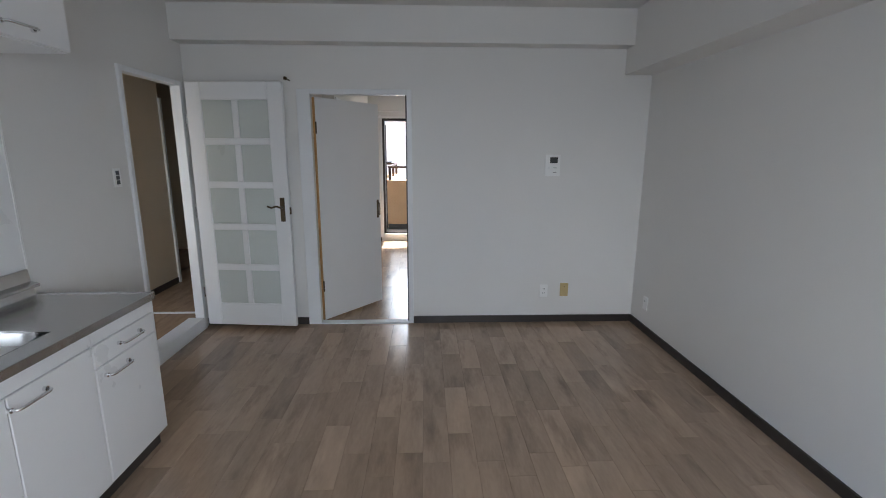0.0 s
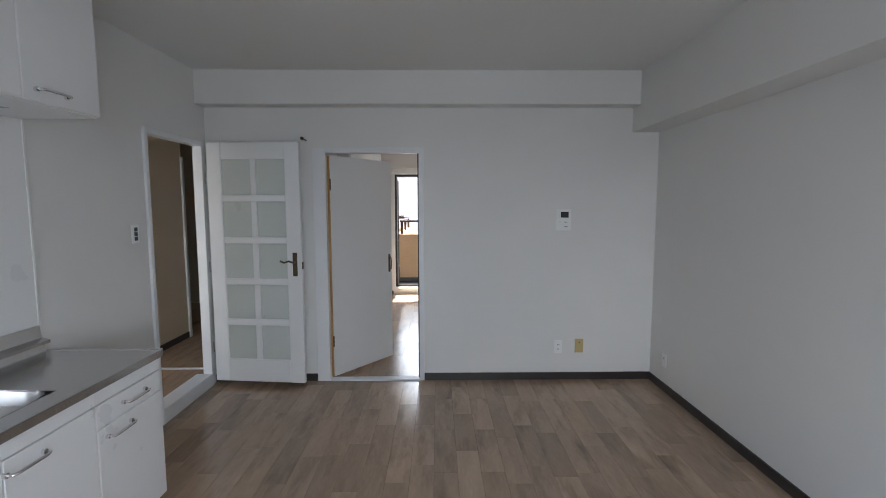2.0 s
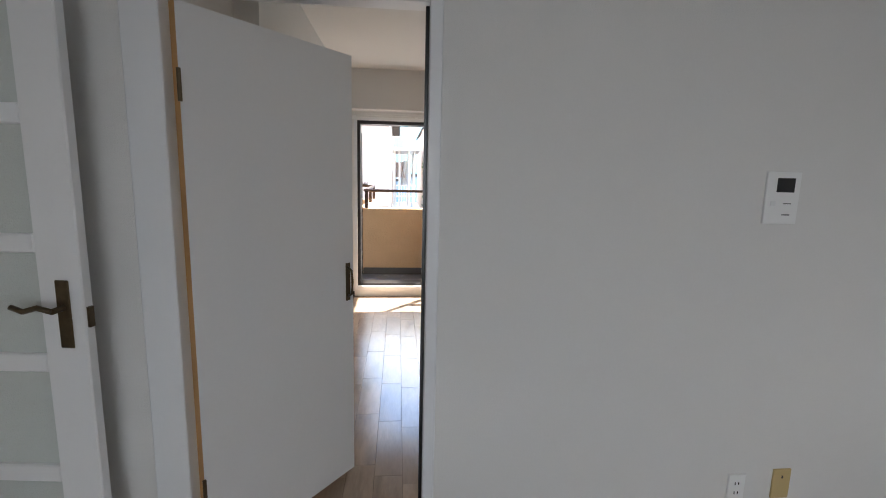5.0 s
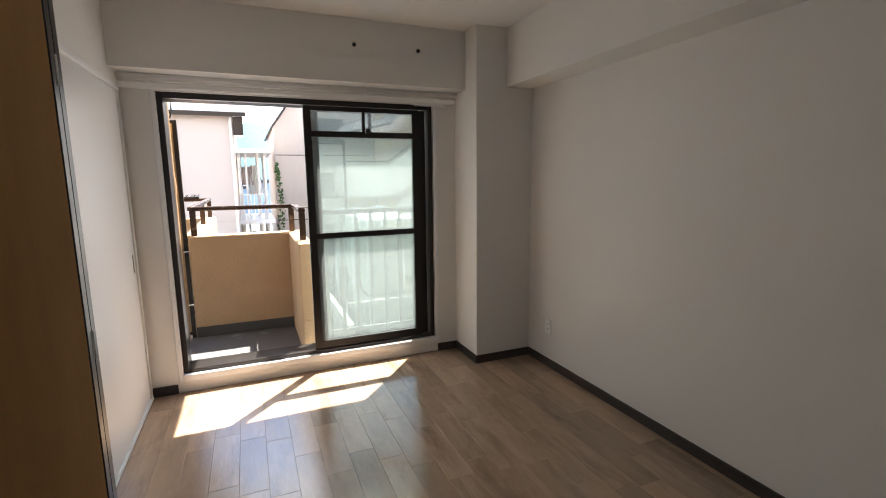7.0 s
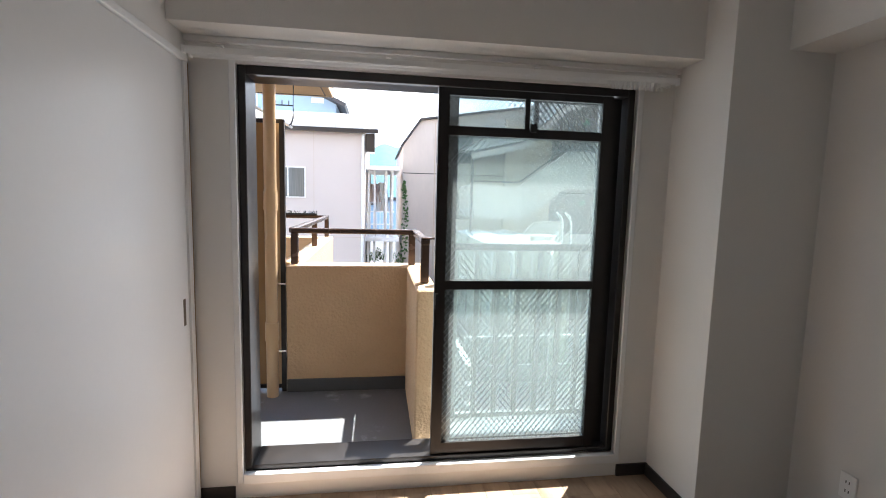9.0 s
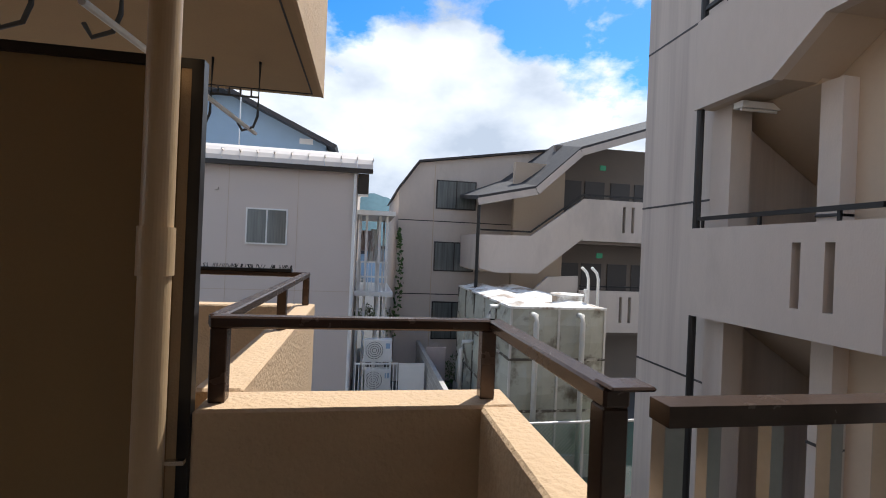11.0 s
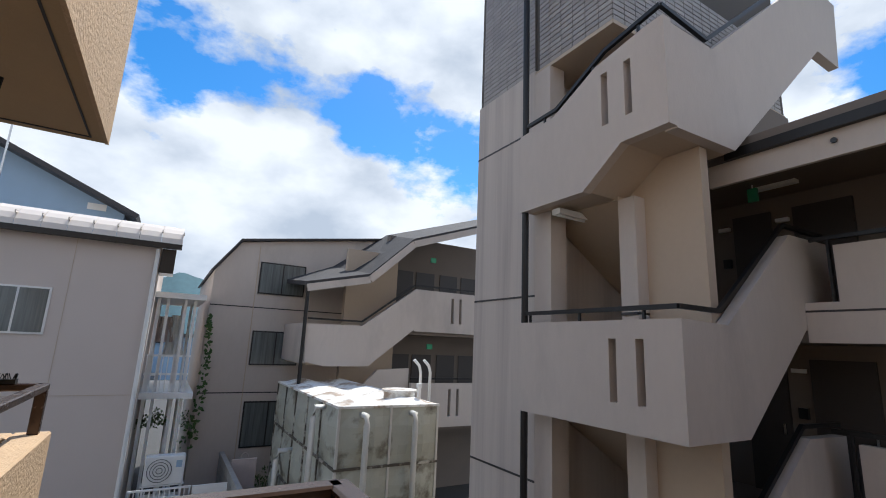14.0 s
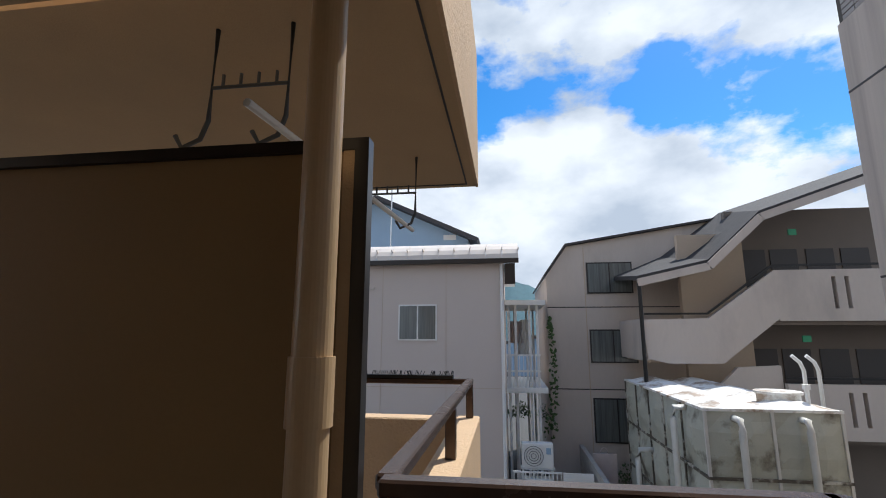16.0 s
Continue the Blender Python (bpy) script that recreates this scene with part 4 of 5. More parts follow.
    boxpart("pier", (5.0, 5.2, 7.95, 8.2, GZ, 3.54), M_CONC, s)
    # tower
    boxpart("tower_wall", (4.7, 9.4, 9.47, 11.02, GZ, 6.0), M_TOWER, s, "cream wall with rain streaks")
    boxpart("tower_top", (4.72, 9.38, 9.47, 11.0, 6.0, 8.75), M_GROUT, s, "pale mortar bed")
    boxpart("tile_block", (4.74, 9.4, 7.97, 9.47, 5.98, 8.75), M_GROUT, s, "pale mortar bed")
    boxpart("tile_block_soffit", (4.72, 9.4, 7.95, 9.47, 5.92, 5.98), M_CONC2, s)
    boxpart("pier", (4.7, 5.0, 9.13, 9.468, GZ, 5.92), M_CONC, s)
    for z in (4.95, 2.34, -0.18):
        boxpart("wall_groove", (4.694, 4.7, 9.47, 11.02, z - 0.015, z + 0.015), M_DARKROOF, s)
        boxpart("wall_groove", (4.98, 5.2, 7.95, 8.2, z - 0.3, z - 0.27), M_DARKROOF, s)
    # corridor wing: floors, back wall, roof, doors and parapets
    WX = 8.25
    boxpart("wing_wall", (WX, WX + 0.2, -6, 9.47, GZ, 4.13), M_CORR_SHADE, s)
    boxpart("wing_roof", (6.06, 9.5, -6, 7.9, 4.13, 4.3), M_CORR_SHADE, s)
    boxpart("wing_roof", (6.9, 9.38, 7.9, 9.465, 4.13, 5.9), M_CORR_SHADE, s)
    boxpart("roof_fascia", (6.0, 6.06, -6, 7.55, 3.73, 4.02), M_CONC, s)
    boxpart("wing_gutter", (5.92, 6.06, -6, 7.3, 4.02, 4.14), M_BLACK, s, "black roof gutter")
    for y in (6.2, 4.0):
        bm = bmesh.new()
        tube(bm, [(5.97, y, 3.9), (6.0, y, 3.9)], 0.03, 12)
        part("vent_cap", bm, M_DARK, s, "small dark vent cap")
    for zf in (1.96, -0.34, -2.64):
        boxpart("corridor_slab", (7.02, WX, -6, 9.47, zf - 0.16, zf), M_CORR_SHADE, s)
        boxpart("corridor_parapet", (7.0, 7.12, -6, 6.68, zf - 0.16, zf + 1.02), M_CONC, s)
        boxpart("corridor_parapet", (7.0, 7.12, 6.68, SY - 0.003, zf - 0.16, zf + 0.33), M_CONC, s)
        boxpart("wall_groove", (6.994, 7.0, -6, SY - 0.003, zf + 0.21, zf + 0.235), M_DARKROOF, s)
        for y0, y1 in ((7.85, 8.42), (6.8, 7.54), (4.6, 5.35), (2.2, 2.95), (0.0, 0.75)):
            dd = boxpart("door", (WX - 0.05, WX, y0, y1, zf, zf + 1.94), M_DOORDARK, s, "dark brown flat door")
            boxpart("name_lamp", (WX - 0.06, WX, y1 + 0.06, y1 + 0.24, zf + 1.74, zf + 1.8), M_LAMP, dd, "small white number lamp")
            boxpart("door_handle", (WX - 0.08, WX - 0.05, y0 + 0.06, y0 + 0.09, zf + 0.85, zf + 1.0), M_STEEL, dd, "steel door handle")
            boxpart("meter_box", (WX - 0.06, WX, y1 + 0.08, y1 + 0.2, zf + 1.1, zf + 1.25), M_DARK, s, "small dark intercom box")
    bm = bmesh.new()
    prism(bm, [(5.0, -0.45), (6.75, 0.69), (7.72, 0.67), (7.72, -0.5), (7.0, -0.5), (5.4, -1.55)], "y", SY, SY + 0.14)
    part("flight_parapet", bm, M_CONC, s)
    # exit sign, strip lights
    boxpart("exit_sign", (7.38, 7.43, 7.63, 7.76, 3.87, 4.07), M_GREEN, s, "green emergency exit sign")
    boxpart("sign_stem", (7.395, 7.415, 7.69, 7.7, 4.07, 4.13), M_LAMP, s)
    boxpart("ceiling_light", (7.55, 7.67, 7.2, 7.75, 4.08, 4.13), M_LAMP, s, "white strip light")
    boxpart("ceiling_light", (7.55, 7.67, 4.3, 4.9, 4.08, 4.13), M_LAMP, s, "white strip light")
    return s


sb = stair_block()

def tiles(parent, x, y0, y1, z0, z1, face, limit):
    """Small grey-brown wall tiles, each a piece of its own."""
    tw, th, g = 0.24, 0.085, 0.012
    me = {}
    n = 0
    z = z0
    while z < z1:
        y = y0
        while y + tw * 0.5 < y1:
            b = min(y + tw - g, y1)
            key = round(b - y, 3)
            if key not in me:
                bm = bmesh.new()
                if face == "x":
                    box(bm, -0.012, 0.0, 0, key, 0, th - g, 0.003)
                else:
                    box(bm, 0, key, -0.012, 0.0, 0, th - g, 0.003)
                me[key] = bpy.data.meshes.new("tile")
                bm.to_mesh(me[key])
                bm.free()
                me[key].materials.append(M_TILE)
            o = new("tile", me[key])
            o.location = (x, y, z) if face == "x" else (y, x, z)
            adopt(o, parent)
            n += 1
            if n >= limit:
                return
            y += tw
        z += th


def iron_rails():
    r = thing("stair_handrail", (SX + 0.07, 9.3, 1.93), "black iron handrail on the stair parapets", "railing")
    zt = 2.06
    for a, b in (((SX + 0.07, SY + 0.07, zt), (SX + 0.07, 9.46, zt)), ((SX + 0.07, SY + 0.07, zt), (5.18, SY + 0.07, zt)), ((5.18, SY + 0.07, zt), (6.78, SY + 0.07, 3.28)), ((6.78, SY + 0.07, 3.28), (7.9, SY + 0.07, 3.3)), ((7.06, SY - 0.1, 3.09), (7.06, -6, 3.09)), ((7.06, SY - 0.1, 0.79), (7.06, -6, 0.79)), ((5.0, SY + 0.07, -0.32), (6.75, SY + 0.07, 0.82)), ((6.75, SY + 0.07, 0.82), (7.72, SY + 0.07, 0.8)),
                 ((SX + 0.07, 9.46, 4.9), (SX + 0.07, 8.76, 4.92)), ((SX + 0.07, 8.76, 4.92), (SX + 0.07, 7.9, 5.36)), ((SX + 0.07, 7.9, 5.36), (SX + 0.07, SY + 0.07, 5.5)),
                 ((SX + 0.07, SY + 0.07, 5.5), (5.35, SY + 0.07, 5.4)), ((5.35, SY + 0.07, 5.4), (8.4, SY + 0.07, 7.88))):
        bm = bmesh.new()
        bar(bm, a, b, 0.05, 0.05)
        part("rail", bm, M_BLACK, r)
    for y in (6.75, 5.2, 3.6, 2.0):
        for zf in (1.96, -0.34):
            boxpart("post", (7.045, 7.075, y - 0.015, y + 0.015, zf + (0.33 if y > 6.68 else 1.02), zf + 1.12), M_BLACK, r)
    for y in (7.5, 8.4, 9.3):
        boxpart("post", (SX + 0.055, SX + 0.085, y - 0.015, y + 0.015, 1.93, 2.04), M_BLACK, r)
    for y, z in ((7.4, 5.25), (8.1, 5.1), (9.0, 4.76)):
        boxpart("post", (SX + 0.055, SX + 0.085, y - 0.015, y + 0.015, z, z + 0.16), M_BLACK, r)
    return r


iron_rails()
dp = thing("black_drainpipe", (4.55, 9.4, GZ), "black iron drainpipe down the staircase", "drainpipe")
for z0, z1 in ((GZ, 0.76), (1.93, 3.54), (4.74, 8.7)):
    bm = bmesh.new()
    tube(bm, [(4.47, 9.42, z0), (4.47, 9.42, z1)], 0.05, 10)
    part("pipe", bm, M_BLACK, dp)
bm = bmesh.new()
box(bm, 4.6, 5.15, 8.85, 9.0, 3.44, 3.52)
fl = thing("strip_light", (4.85, 8.9, 3.44), "white fluorescent fitting under the landing", "light fitting")
part("housing", bm, M_LAMP, fl)
bm = bmesh.new()
tube(bm, [(4.62, 8.9, 3.42), (5.13, 8.9, 3.42)], 0.018)
part("lamp_tube", bm, M_WPAINT, fl)


# ---- far apartment block ----
def window_unit(parent, x0, x1, y, z0, z1, frame_mat, curtain=True):
    wn_ = boxpart("window", (x0, x1, y - 0.02, y + 0.02, z0, z1), frame_mat, parent, "framed sliding window")
    xm = (x0 + x1) / 2
    for a, b in ((x0 + 0.04, xm - 0.02), (xm + 0.02, x1 - 0.04)):
        bm = bmesh.new()
        box(bm, a, b, y - 0.026, y - 0.018, z0 + 0.04, z1 - 0.04)
        p = obj("pane", bm, M_WINPANE)
        p.parent = wn_
        p.matrix_parent_inverse = Matrix.Identity(4)
    return wn_


M_WINPANE = material("curtained_glass", (0.12, 0.13, 0.125), 0.12, grain=0.45, scale=3, fine=9, stretch=(6, 1, 0.2))


def far_block():
    f = thing("far_apartment_block", (5, 19, GZ), "cream three-storey apartment block with dark windows", "building", "", "structure")
    bm = bmesh.new()
    prism(bm, [(1.15, GZ), (1.15, 3.5), (1.82, 4.45), (6.6, 5.2), (6.6, GZ)], "y", 19.6, 26)
    part("end_wall", bm, M_CONC, f)
    bm = bmesh.new()
    prism(bm, [(1.1, 3.46), (1.8, 4.46), (6.6, 5.21), (6.6, 5.27), (1.77, 4.52), (1.04, 3.48)], "y", 19.45, 26)
    part("roof_edge", bm, M_DARKROOF, f)
    for z in (3.02 - 0.55, -0.05):
        boxpart("wall_groove", (1.15, 6.6, 19.594, 19.6, z - 0.016, z + 0.016), M_DARKROOF, f)
    boxpart("wall_groove", (2.34, 2.37, 19.594, 19.6, GZ, 4.4), M_CONC2, f)
    for z0, z1 in ((2.9, 3.9), (0.75, 1.77), (-1.6, -0.3)):
        window_unit(f, 2.42, 3.83, 19.585, z0, z1, M_BRONZE)
    # stair wing
    bm = bmesh.new()
    prism(bm, [(3.4, 1.0), (3.95, 0.88), (5.2, 0.9), (6.6, 2.0), (6.6, 3.22), (4.95, 2.02), (3.33, 2.0)], "y", 17, 17.14)
    part("flight_parapet", bm, M_CONC, f)
    bm = bmesh.new()
    prism(bm, [(4.8, -1.6), (6.6, -0.55), (6.6, 0.85), (5.6, 0.8), (4.6, -0.2)], "y", 17.2, 17.34)
    part("flight_parapet", bm, M_CONC, f)
    boxpart("landing_side", (3.33, 3.47, 17.14, 19.5, 0.95, 2.02), M_CONC, f)
    boxpart("landing_slab", (3.47, 5.2, 17.14, 19.5, 0.9, 1.05), M_CONC2, f)
    boxpart("stair_wall", (4.7, 6.4, 18.0, 18.2, GZ, 4.4), M_CONC2, f)
    for z in (1.95, -0.85):
        bm = bmesh.new()
        box(bm, 6.6, 7.9, 17, 17.14, z, z + 1.28)
        box(bm, 8.0, 8.2, 17, 17.14, z, z + 1.28)
        box(bm, 8.3, 12, 17, 17.14, z, z + 1.28)
        for a, b in ((7.9, 8.0), (8.2, 8.3)):
            box(bm, a, b, 17, 17.14, z, z + 0.3)
            box(bm, a, b, 17, 17.14, z + 1.1, z + 1.28)
        part("corridor_parapet", bm, M_CONC, f)
        boxpart("corridor_slab", (6.3, 12, 17.14, 18.6, z - 0.1, z + 0.08), M_CORR_SHADE, f)
    boxpart("corridor_wall", (6.3, 12, 18.6, 18.8, GZ, 5.2), M_CORR_SHADE, f)
    for z in (2.03, -0.77):
        for x in (6.9, 7.75, 8.7, 9.6):
            boxpart("door", (x - 0.36, x + 0.36, 18.57, 18.6, z, z + 2.0), M_DOORDARK, f, "dark flat door")
        boxpart("exit_sign", (7.35, 7.55, 17.5, 17.54, z + 2.2, z + 2.36), M_GREEN, f, "green emergency exit sign")
    # roofs
    bm = bmesh.new()
    a = [(3.25, 16.9, 3.0), (5.03, 16.9, 3.4), (6.4, 16.9, 4.66), (12, 16.9, 6.6), (12, 19.0, 7.0), (6.6, 19.6, 5.3), (4.7, 19.5, 3.9), (3.25, 19.5, 3.3)]
    lo = [bm.verts.new(p) for p in a]
    hi = [bm.verts.new((p[0], p[1], p[2] + 0.12)) for p in a]
    for tri in ((0, 1, 6, 7), (1, 2, 5, 6), (2, 3, 4, 5)):
        bm.faces.new([hi[i] for i in tri])
        bm.faces.new([lo[i] for i in reversed(tri)])
    for i in range(8):
        bm.faces.new((lo[i], lo[(i + 1) % 8], hi[(i + 1) % 8], hi[i]))
    bmesh.ops.recalc_face_normals(bm, faces=bm.faces)
    part("stair_roof", bm, M_SHINGLE, f, "grey shingled stair roof")
    for p, q in ((a[0], a[1]), (a[1], a[2]), (a[2], a[3])):
        bm = bmesh.new()
        bar(bm, (p[0], 16.87, p[2] - 0.06), (q[0], 16.87, q[2] - 0.06), 0.05, 0.2)
        part("fascia_board", bm, M_CONC, f)
    bm = bmesh.new()
    tube(bm, [(3.3, 16.95, GZ), (3.3, 16.95, 3.0)], 0.05)
    part("drainpipe", bm, M_BLACK, f, "black drainpipe")
    for p, q in (((3.4, 17.07, 2.14), (4.95, 17.07, 2.14)), ((4.95, 17.07, 2.14), (6.6, 17.07, 3.36)), ((6.6, 17.07, 3.36), (12, 17.07, 3.36)), ((6.6, 17.07, 0.56), (12, 17.07, 0.56))):
        bm = bmesh.new()
        bar(bm, p, q, 0.05, 0.05)
        part("handrail", bm, M_BLACK, f)
    return f


far_block()
ivy = bmesh.new()
_rng = random.Random(4)
for i in range(160):
    t = _rng.random()
    p = Vector((1.12 + 0.3 * t * math.sin(5 * t) * _rng.random() + 0.05, 19.57, 2.2 - 3.8 * t))
    p.x += _rng.uniform(-0.05, 0.18) * (0.4 + t)
    r = _rng.uniform(0.03, 0.08)
    q = Euler((_rng.uniform(-0.6, 0.6), _rng.uniform(0, 6.3), _rng.uniform(-0.6, 0.6))).to_matrix()
    ivy.faces.new([ivy.verts.new(p + q @ Vector(v) * r) for v in ((-0.5, 0, -1), (0.6, -0.3, 0), (0, -0.2, 1), (-0.7, 0, 0.1))])
tagged(obj("wall_ivy", ivy, M_LEAF), "thin green ivy hanging down the block's corner", "ivy", "", "stuff")


# ---- water tank ----
M_SEAM = material("rusty_seam", (0.1, 0.085, 0.065), 0.7, grain=0.4, scale=5, fine=20, stain=(0.5, 0.48, 0.42), stain_scale=3, stain_lo=0.5, stain_hi=0.6)
def water_tank():
    t = thing("water_tank", (4.0, 15.3, -2.6), "weathered white panel water tank with rust stains", "water tank")
    x0, x1, y0, y1, zt = 3.02, 5.05, 12.75, 17.9, 0.42
    boxpart("core", (x0 + 0.05, x1 - 0.05, y0 + 0.05, y1 - 0.05, -2.6, zt - 0.08), M_TANK, t)

    def pan(o, u, v, n, lw, lh, mat, dome):
        """One moulded panel with a raised cross-shaped dome."""
        bm = bmesh.new()
        o, u, v, n = Vector(o), Vector(u), Vector(v), Vector(n)
        k = 6
        g = [[None] * (k + 1) for _ in range(k + 1)]
        for i in range(k + 1):
            for j in range(k + 1):
                a, b = i / k, j / k
                e = min(a, 1 - a, b, 1 - b)
                h = 0.0 if e < 0.05 else dome * min(1.0, e * 2.2)
                if i in (1, k - 1) and j in (1, k - 1):
                    h *= 0.3
                g[i][j] = bm.verts.new(o + u * (a * lw) + v * (b * lh) + n * h)
        for i in range(k):
            for j in range(k):
                bm.faces.new((g[i][j], g[i + 1][j], g[i + 1][j + 1], g[i][j + 1]))
        bmesh.ops.recalc_face_normals(bm, faces=bm.faces)
        return part("panel", bm, mat, t)
    pwx, pwy, ph = (x1 - x0) / 2, (y1 - y0) / 5, 1.05
    for r in range(3):
        z = zt - 0.02 - ph * (r + 1)
        hh = ph if r < 2 else ph * 0.9
        for c in range(2):
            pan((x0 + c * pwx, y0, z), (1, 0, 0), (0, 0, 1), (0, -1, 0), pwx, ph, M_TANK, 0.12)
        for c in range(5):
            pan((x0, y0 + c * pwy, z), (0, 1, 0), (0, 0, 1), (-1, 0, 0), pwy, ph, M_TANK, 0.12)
    for i in range(2):
        for c in range(5):
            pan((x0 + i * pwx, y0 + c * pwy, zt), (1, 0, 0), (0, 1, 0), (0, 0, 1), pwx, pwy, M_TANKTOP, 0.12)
    for r in range(3):
        z = zt - 0.02 - ph * r
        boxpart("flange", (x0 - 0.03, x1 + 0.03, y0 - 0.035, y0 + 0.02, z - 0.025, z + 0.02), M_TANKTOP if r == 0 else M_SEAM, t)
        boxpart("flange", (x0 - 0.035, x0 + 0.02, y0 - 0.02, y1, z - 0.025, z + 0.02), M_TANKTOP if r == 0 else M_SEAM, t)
    for c in range(3):
        x = x0 + c * pwx
        boxpart("flange", (x - 0.022, x + 0.022, y0 - 0.03, y0 + 0.02, -2.6, zt), M_PVC, t)
    for c in range(1, 6):
        y = y0 + c * pwy
        boxpart("flange", (x0 - 0.03, x0 + 0.02, y - 0.022, y + 0.022, -2.6, zt), M_SEAM, t)
    bm = bmesh.new()
    tube(bm, [(4.55, 13.5, zt), (4.55, 13.5, zt + 0.17)], 0.33, 20)
    tube(bm, [(4.55, 13.5, zt + 0.17), (4.55, 13.5, zt + 0.21)], 0.37, 20)
    part("manhole", bm, M_TANKTOP, t, "round white inspection lid")
    bm = bmesh.new()
    tube(bm, [(4.8, 13.1, zt), (4.8, 13.1, zt + 0.3)], 0.035)
    tube(bm, [(4.8, 13.1, zt + 0.28), (4.8, 13.1, zt + 0.36)], 0.06)
    part("vent", bm, M_WPAINT, t)
    for pts in ([(3.45, 12.72, zt - 0.15), (3.45, 12.5, zt - 0.15), (3.45, 12.47, zt - 0.3), (3.45, 12.47, -2.9)], [(4.45, 12.72, zt - 0.15), (4.45, 12.55, zt - 0.15), (4.45, 12.52, zt - 0.3), (4.45, 12.52, -2.9)],
                [(3.02, 13.5, zt - 0.1), (2.8, 13.5, zt - 0.1), (2.77, 13.5, zt - 0.3), (2.77, 13.5, -2.9)], [(3.02, 15.7, -0.9), (2.7, 15.7, -0.9), (2.65, 15.7, -1.1), (2.65, 15.7, -2.9)]):
        bm = bmesh.new()
        tube(bm, pts, 0.055, 10)
        part("water_pipe", bm, M_PVC, t, "pale plastic water pipe")
    for x in (5.3, 5.55):
        bm = bmesh.new()
        tube(bm, [(x, 14.0, -2.9), (x, 14.0, 0.95), (x - 0.05, 14.0, 1.1), (x - 0.18, 14.0, 1.22)], 0.035)
        part("vent_pipe", bm, M_WPAINT, t, "white bent vent pipe")
    boxpart("plinth", (2.95, 5.15, 12.65, 18.0, GZ, -2.6), M_BLOCK, t, "concrete plinth")
    return t


water_tank()


# ---- house with the curved metal roof ----
def house():
    h = thing("neighbour_house", (-3.0, 19, GZ), "pale pink sided house with a cream metal roof", "building", "", "structure")
    boxpart("wall", (-9.0, -0.2, 17, 24, GZ, 3.62), M_HOUSE, h)
    for x in (-7.2, -5.4, -3.6, -1.8):
        boxpart("siding_joint", (x - 0.006, x + 0.006, 16.994, 17, GZ, 3.6), M_CONC2, h)
    boxpart("siding_joint", (-9, -0.2, 16.994, 17, 0.2, 0.212), M_CONC2, h)
    boxpart("gutter", (-9.2, 0.2, 16.75, 16.87, 3.52, 3.64), M_BRONZE, h, "dark bronze gutter")
    n, wdt = 22, 0.44
    for k in range(n):
        bm = bmesh.new()
        x0 = 0.2 - (k + 1) * wdt
        prof = [(16.8, 3.64), (16.84, 3.78), (16.95, 3.92), (17.15, 4.05), (17.6, 4.2), (19, 4.45), (20.5, 4.6)]
        up = prof + [(y, z - 0.05) for y, z in reversed(prof)]
        prism(bm, up, "x", x0 + 0.004, x0 + wdt - 0.004)
        box(bm, x0 + wdt - 0.012, x0 + wdt + 0.012, 16.8, 17.0, 3.9, 3.95)
        part("roof_sheet", bm, M_ROOF, h)
    window_unit(h, -3.13, -2.05, 16.985, 1.44, 2.42, M_WPAINT)
    bm = bmesh.new()
    tube(bm, [(-0.27, 16.93, 3.5), (-0.27, 16.93, GZ)], 0.045)
    part("downpipe", bm, M_WPAINT, h, "white downpipe")
    boxpart("eave_box", (-0.19, 0.1, 16.9, 17.6, 2.95, 3.52), M_BRONZE, h, "dark eave end")
    for x in (-4.4, -3.9):
        boxpart("vent_cap", (x - 0.05, x + 0.05, 16.93, 17, 2.85, 2.92), M_HOUSE, h)
    boxpart("plinth", (-9.0, -0.19, 16.98, 17, GZ, GZ + 0.35), M_GREYBASE, h)
    return h


house()


def balcony_frame():
    b = thing("white_balcony_frame", (0.9, 19, GZ), "white steel balcony frame with hanging laundry", "balcony")
    for x in (-0.1, 0.1, 0.5, 0.72):
        for y in (18.2, 20.5):
            boxpart("post", (x - 0.035, x + 0.035, y - 0.035, y + 0.035, GZ, 2.5), M_WPAINT, b)
    for z in (0.0, 2.45):
        boxpart("deck", (-0.2, 0.95, 17.9, 21.5, z, z + 0.14), M_WPAINT, b)
    for z in (0.55, 1.0):
        boxpart("guard_rail", (-0.18, 0.78, 18.1, 18.15, z, z + 0.05), M_WPAINT, b)
    for i in range(9):
        x = -0.15 + i * 0.112
        boxpart("baluster", (x - 0.012, x + 0.012, 18.11, 18.14, 0.14, 1.0), M_WPAINT, b)
    return b


balcony_frame()
for nm, x, z0, z1, mt in (("laundry_towel", 0.1, 1.35, 2.0, M_CLOTH), ("laundry_shirt", 0.38, 1.0, 2.05, M_WPAINT)):
    bm = bmesh.new()
    k = 8
    rows = [[bm.verts.new((x + 0.3 * (i / k - 0.5) * (1 + 0.2 * j), 18.6 + 0.03 * math.sin(i * 2.1 + j), z1 - (z1 - z0) * j / 3)) for i in range(k + 1)] for j in range(4)]
    for j in range(3):
        for i in range(k):
            bm.faces.new((rows[j][i], rows[j][i + 1], rows[j + 1][i + 1], rows[j + 1][i]))
    bmesh.ops.solidify(bm, geom=bm.faces[:], thickness=0.01)
    tagged(obj(nm, bm, mt), "pale washing hung on the white balcony", "laundry", "hanging laundry")


